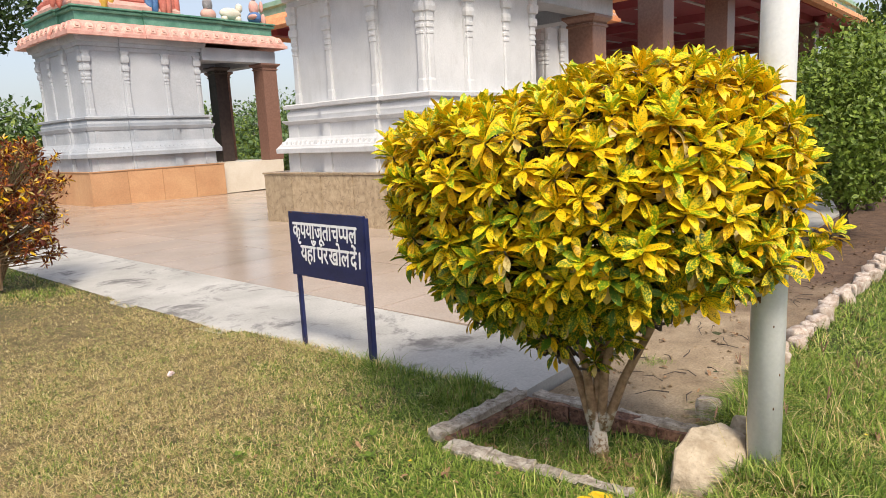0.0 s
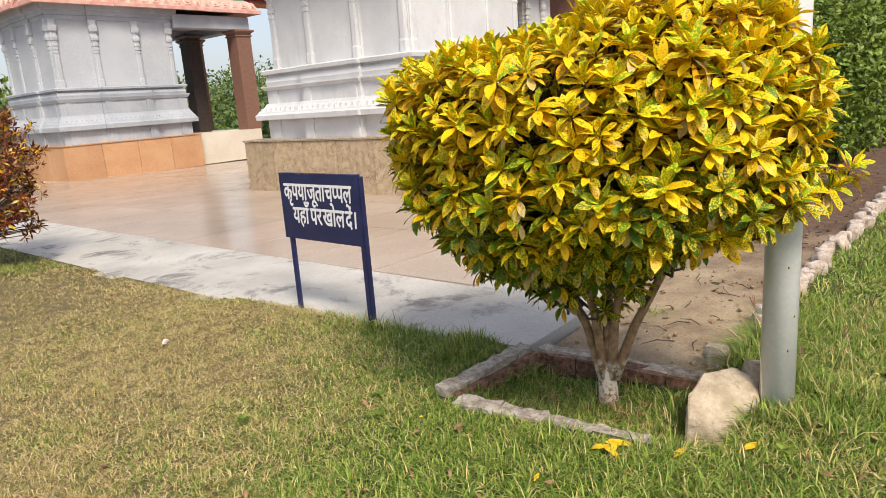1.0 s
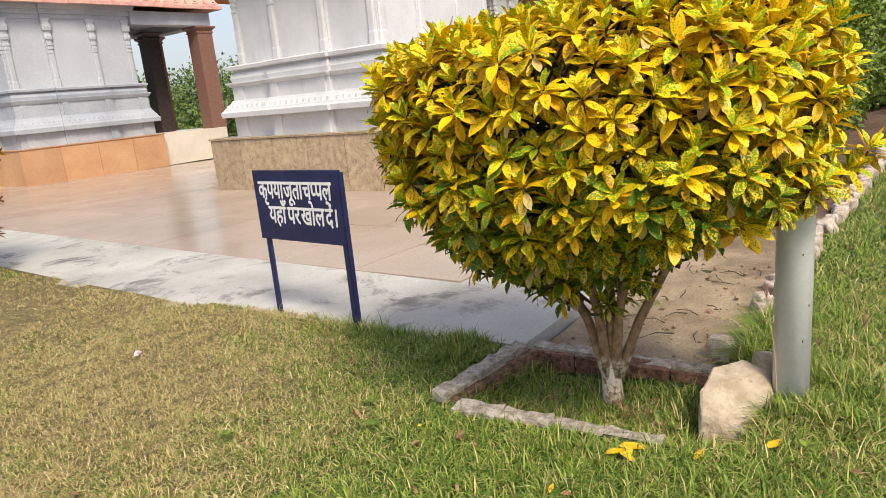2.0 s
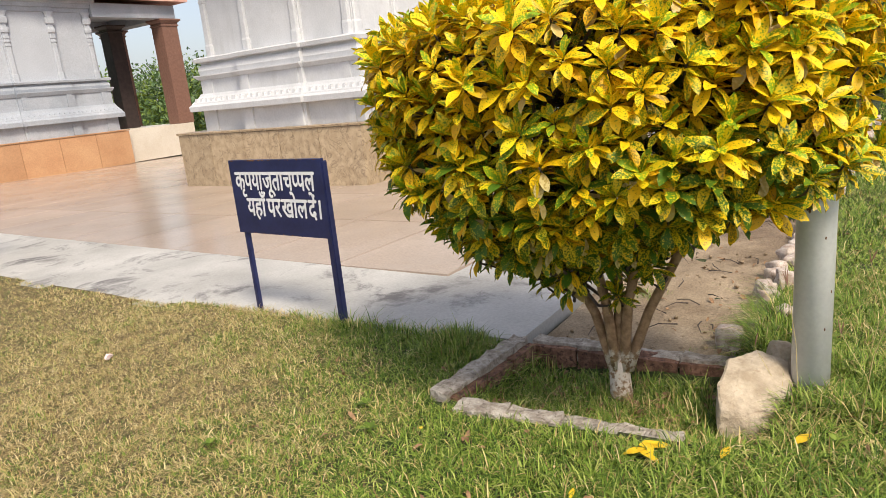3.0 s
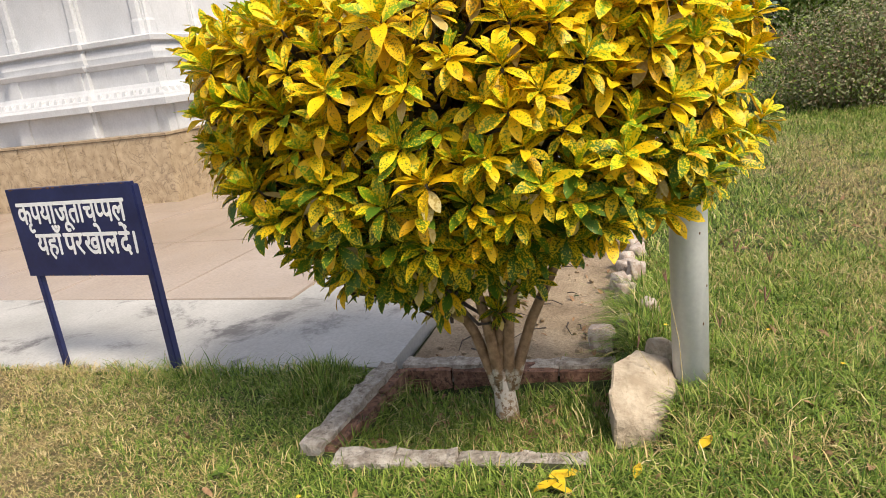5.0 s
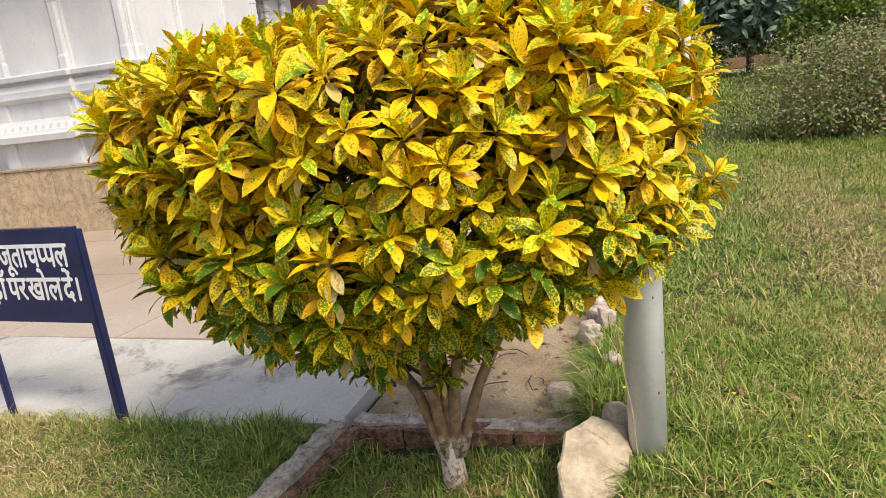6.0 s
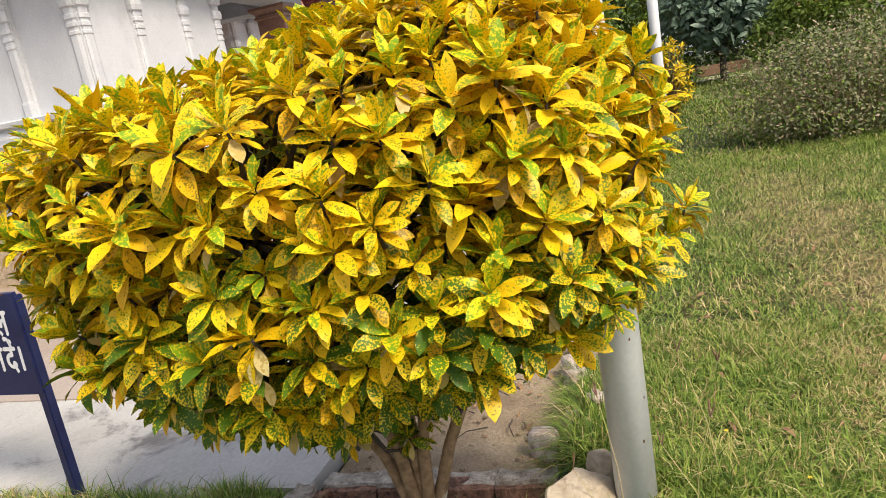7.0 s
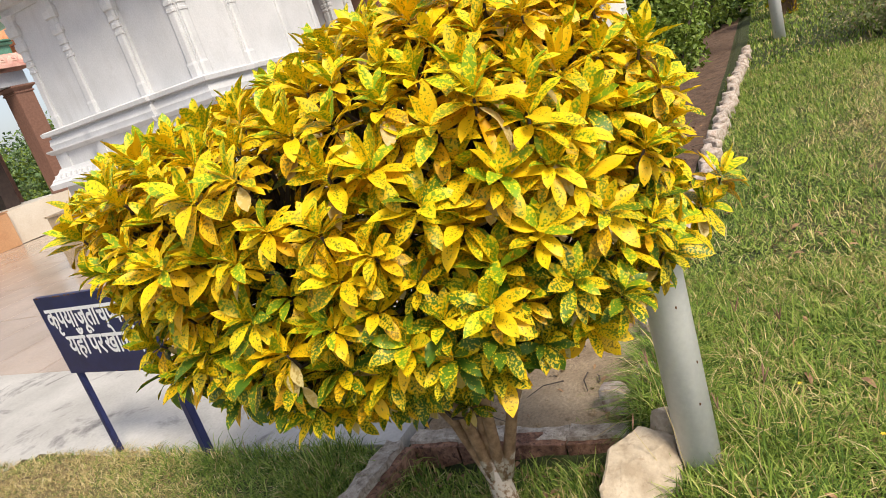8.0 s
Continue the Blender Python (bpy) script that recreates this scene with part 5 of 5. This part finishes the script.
def small_weeds():
    weed = leaf_mesh("weed_leaf", 1.0, 0.55, 0.7, 0.2, LEAF_SHRUB, 3)
    rng = random.Random(31)
    for x, y, s in ((-0.77, 0.74, 0.055), (-0.6, 0.9, 0.04), (-0.3, -0.8, 0.04), (-1.1, 1.3, 0.035)):
        t = thing("weed", "small broad-leaved green weed in the lawn", "weed", (x, y, land(x, y) + 0.02), "broad-leaved weeds")
        for k in range(7):
            piece("leaf", weed, t, Matrix.Rotation(k * 2.4, 4, 'Z') @ Matrix.Rotation(radians(25 + 4 * k), 4, 'X') @ Matrix.Scale(s * rng.uniform(0.7, 1.2), 4))
    petal = plain("yellow_petal", (0.8, 0.5, 0.02), (0.85, 0.6, 0.04), 40, 90, 0.6, 0.1, 0.001)
    petal_me = leaf_mesh("petal", 0.009, 0.006, 0.3, 0.1, petal, 2)
    green = plain("flower_stalk", (0.1, 0.18, 0.03), (0.15, 0.24, 0.05), 40, 90, 0.7, 0.1, 0.001)
    for x, y, h in ((0.31, -0.6, 0.14), (0.45, -0.99, 0.06), (0.19, -1.2, 0.05), (0.1, -0.72, 0.1), (-0.75, 0.5, 0.05)):
        t = thing("flower", "tiny yellow wild flower on a thin stalk", "flower", (x, y, land(x, y)), "small yellow flowers")
        bm = bmesh.new()
        add_tube(bm, [(0, 0, 0), (0.005, 0.003, h * 0.6), (0.004, 0, h)], [0.0012, 0.001, 0.0008], 4)
        part("stalk", bm, green, t)
        for k in range(6):
            piece("petal", petal_me, t, Matrix.Translation((0.004, 0, h)) @ Matrix.Rotation(k * 1.05, 4, 'Z') @ Matrix.Rotation(0.3, 4, 'X'))
    bm = rough_block(0.05, 0.022, 0.012, 5, 0.016, 4, 0.1, 40)
    ob = tagged(new("paper_scrap", to_mesh("paper_scrap", bm, plain("pink_paper", (0.7, 0.5, 0.5), (0.8, 0.7, 0.7), 60, 90, 0.8, 0.1, 0.001))), "crumpled pinkish-white scrap lying on the dry grass", "litter")
    ob.matrix_world = pose(-0.74, 2.65, land(-0.74, 2.65) + 0.03, 8, 5, 30)


small_weeds()

# ---- terrace paving ----


def paving():
    sx, sy = 1.6, 1.1
    bm = bmesh.new()
    add_box(bm, 0.007, sx - 0.007, 0.006, sy - 0.006, -0.03, 0.005, 0.002)
    me = to_mesh("paving_slab", bm, TERRACE)
    verts, faces = [], []
    for i in range(28):
        for j in range(40):
            x, y = 1.225 + i * sx, 1.685 + j * sy
            if i < 10 and j < 27:
                piece("paving_slab", me, terrace, pose(x, y, SLAB))
            else:
                b = len(verts)
                verts += [(x + a, y + c, SLAB + 0.005) for a, c in ((0.004, 0.003), (sx - 0.004, 0.003), (sx - 0.004, sy - 0.003), (0.004, sy - 0.003))]
                verts += [(x + a, y + c, SLAB - 0.03) for a, c in ((0.004, 0.003), (sx - 0.004, 0.003), (sx - 0.004, sy - 0.003), (0.004, sy - 0.003))]
                faces += [(b, b + 1, b + 2, b + 3)] + [(b + k, b + 4 + k, b + 4 + (k + 1) % 4, b + (k + 1) % 4) for k in range(4)]
    far = new("far_paving", link_mesh("far_paving", verts, faces, TERRACE))
    far.parent = terrace
    far["kind"] = "stuff"


paving()

# ---- grass ----


def grass(name, label, n, box, height, width, seed, keep, lie=0.8):
    """Blades of grass as one mesh; keep(x, y) gives the share that grows and a height factor."""
    rng = np.random.default_rng(seed)
    x = rng.uniform(box[0], box[1], n)
    y = rng.uniform(box[2], box[3], n)
    sel = np.zeros(n, bool)
    tall = np.ones(n)
    z = np.zeros(n)
    roll = rng.random(n)
    for i in range(n):
        share, f = keep(x[i], y[i])
        if roll[i] < share:
            sel[i] = True
            tall[i] = f
            z[i] = land(x[i], y[i])
    x, y, z, tall = x[sel], y[sel], z[sel], tall[sel]
    m = len(x)
    worn = np.array([dryness(p, q) for p, q in zip(x, y)])
    straw = rng.random(m) < 0.1 + 0.74 * worn
    h = height * tall * rng.uniform(0.45, 1.3, m) * (1 - 0.2 * worn)
    w = width * rng.uniform(0.6, 1.4, m) * (1.45 - 0.45 * worn)
    a = rng.uniform(0, 2 * np.pi, m)
    tilt = (rng.normal(lie, 0.38, m) + 0.35 * worn).clip(0.05, 1.75)
    dx, dy = np.cos(a), np.sin(a)
    px, py = -dy, dx
    midr, midz = np.sin(tilt * 0.8) * h * 0.55, np.cos(tilt * 0.8) * h * 0.55
    topr, topz = midr + np.sin(np.minimum(tilt * 1.35, 1.85)) * h * 0.5, midz + np.cos(np.minimum(tilt * 1.35, 1.85)) * h * 0.5
    topz = np.maximum(topz, 0.006)
    co = np.empty((m, 5, 3))
    for k, (r, zz, ww) in enumerate(((0 * h, -0.004 + 0 * h, 1.0), (0 * h, -0.004 + 0 * h, -1.0), (midr, midz, 0.8), (midr, midz, -0.8), (topr, topz, 0.0))):
        co[:, k, 0] = x + dx * r + px * w * ww * 0.5
        co[:, k, 1] = y + dy * r + py * w * ww * 0.5
        co[:, k, 2] = z + zz
    base = (np.arange(m) * 5)[:, None]
    loops = (base + np.array([[0, 1, 3, 2, 2, 3, 4]])).ravel()
    me = bpy.data.meshes.new(name)
    me.vertices.add(m * 5)
    me.vertices.foreach_set("co", co.ravel())
    me.loops.add(m * 7)
    me.loops.foreach_set("vertex_index", loops)
    me.polygons.add(m * 2)
    me.polygons.foreach_set("loop_start", (np.arange(m)[:, None] * 7 + np.array([[0, 4]])).ravel())
    me.update(calc_edges=True)
    me.attributes.new("dry", 'FLOAT', 'POINT').data.foreach_set("value", np.repeat(straw.astype(float), 5))
    me.materials.append(BLADE)
    me.shade_smooth()
    return tagged(new(name, me), label, "grass", kind="stuff")


def near_lawn(x, y):
    clump = noise.noise(Vector((x * 9, y * 9, 4))) + 0.6 * noise.noise(Vector((x * 23, y * 23, 1)))
    f = 1.0 + 0.35 * noise.noise(Vector((x * 2.1, y * 2.1, 2))) + 0.45 * clump
    if y > 0.62 and x > lawn_edge(y) + 0.04 + 0.04 * smooth_step(2.5, 4.0, y) + 0.05 * noise.noise(Vector((0, y * 2.3, 7))):
        return 0.0, 1
    if -0.5 < x < 0.36 and -0.43 < y < 0.66:
        inside = -0.41 < x < 0.25 and -0.43 < y < 0.54
        return (0.9 * smooth_step(-0.2, 0.3, noise.noise(Vector((x * 3, y * 3, 9))) + 0.25), 1.5) if inside else (0.0, 1)
    if x > 0.3 and -0.36 < y < 0.66:
        return (0.3 if noise.noise(Vector((x * 2.6, y * 2.6, 5))) > 0.33 else 0.0), 1.0
    tuft = max(math.exp(-((x - 0.4) ** 2 / 0.03 + (y + 0.55) ** 2 / 0.012)), math.exp(-((x - 0.75) ** 2 / 0.1 + (y + 0.5) ** 2 / 0.008)) * 0.8,
               math.exp(-((x - 0.02) ** 2 / 0.02 + (y - 0.85) ** 2 / 0.03)) * 0.9, math.exp(-((x - lawn_edge(y)) ** 2 / 0.008)) * (0.5 if 0.7 < y < 2.6 else 0.2))
    green = smooth_step(0.5, -0.6, y)
    return min(1.0, 0.78 + 0.6 * clump), max(0.3, f) * (0.8 + 0.45 * green) * (1 + 2.2 * tuft)


def far_lawn(x, y):
    if y > -0.62 and x > 0.3:
        return 0.0, 1
    if x > 8.2 and y < -2.0:
        return 0.8, 2.2
    return 1.0, 1.0 + 0.3 * noise.noise(Vector((x, y, 2)))


def fade(keep, y0, y1):
    """Thins a lawn out between two values of y, so that two stretches blend."""
    def k(x, y):
        s, t = keep(x, y)
        return s * smooth_step(y1, y0, y), t
    return k


def bed_corner_tuft(x, y):
    d = noise.noise(Vector((x * 5, y * 5, 3)))
    return (1.0 if d > -0.15 else 0.15), 1 + 0.6 * d


grass("lawn_grass", "matted short lawn grass, straw-dry in part", 400000, (-2.4, 1.6, -2.2, 5.0), 0.08, 0.0027, 1, fade(near_lawn, 2.8, 5.0), 1.5)
grass("lawn_grass", "upright green blades of the short lawn", 150000, (-2.4, 1.6, -2.2, 4.5), 0.042, 0.0031, 7, fade(near_lawn, 2.6, 4.5), 0.75)
grass("lawn_grass", "short dry lawn grass along the concrete apron", 170000, (-3.2, 0.25, 2.6, 12.0), 0.05, 0.004, 2, fade(near_lawn, 4.6, 2.6), 1.2)
grass("lawn_grass", "green lawn grass beside the planting bed", 230000, (1.3, 7.8, -6.0, -0.45), 0.06, 0.0036, 3, near_lawn, 1.25)
grass("lawn_grass", "long green grass round the shrubs at the end of the lawn", 110000, (7.3, 26.0, -9.0, -0.3), 0.07, 0.01, 4, far_lawn, 0.9)
grass("grass_tuft", "tall green grass tuft between the boulder and edging stones", 2600, (0.3, 0.95, -0.66, -0.44), 0.11, 0.0036, 5, bed_corner_tuft, 1.05)
grass("grass_tuft", "green grass tuft at the corner of the brick bed", 2600, (-0.12, 0.24, 0.68, 1.0), 0.085, 0.0036, 6, bed_corner_tuft, 0.8)
grass("grass_tuft", "green weeds and grass inside the brick tree bed", 5000, (-0.42, 0.22, -0.5, 0.5), 0.075, 0.0034, 8, bed_corner_tuft, 0.9)
grass("grass_tuft", "tall grass round the foot of the pole", 2200, (-0.15, 0.4, -1.0, -0.6), 0.1, 0.0034, 9, bed_corner_tuft, 1.0)
grass("lawn_grass", "short lawn grass, dry and green in patches", 90000, (-5.5, -2.4, -5.0, 6.0), 0.07, 0.006, 10, near_lawn, 1.4)
grass("lawn_grass", "short green lawn grass south of the tree bed", 60000, (-2.4, 1.6, -6.0, -2.2), 0.07, 0.006, 11, near_lawn, 1.4)
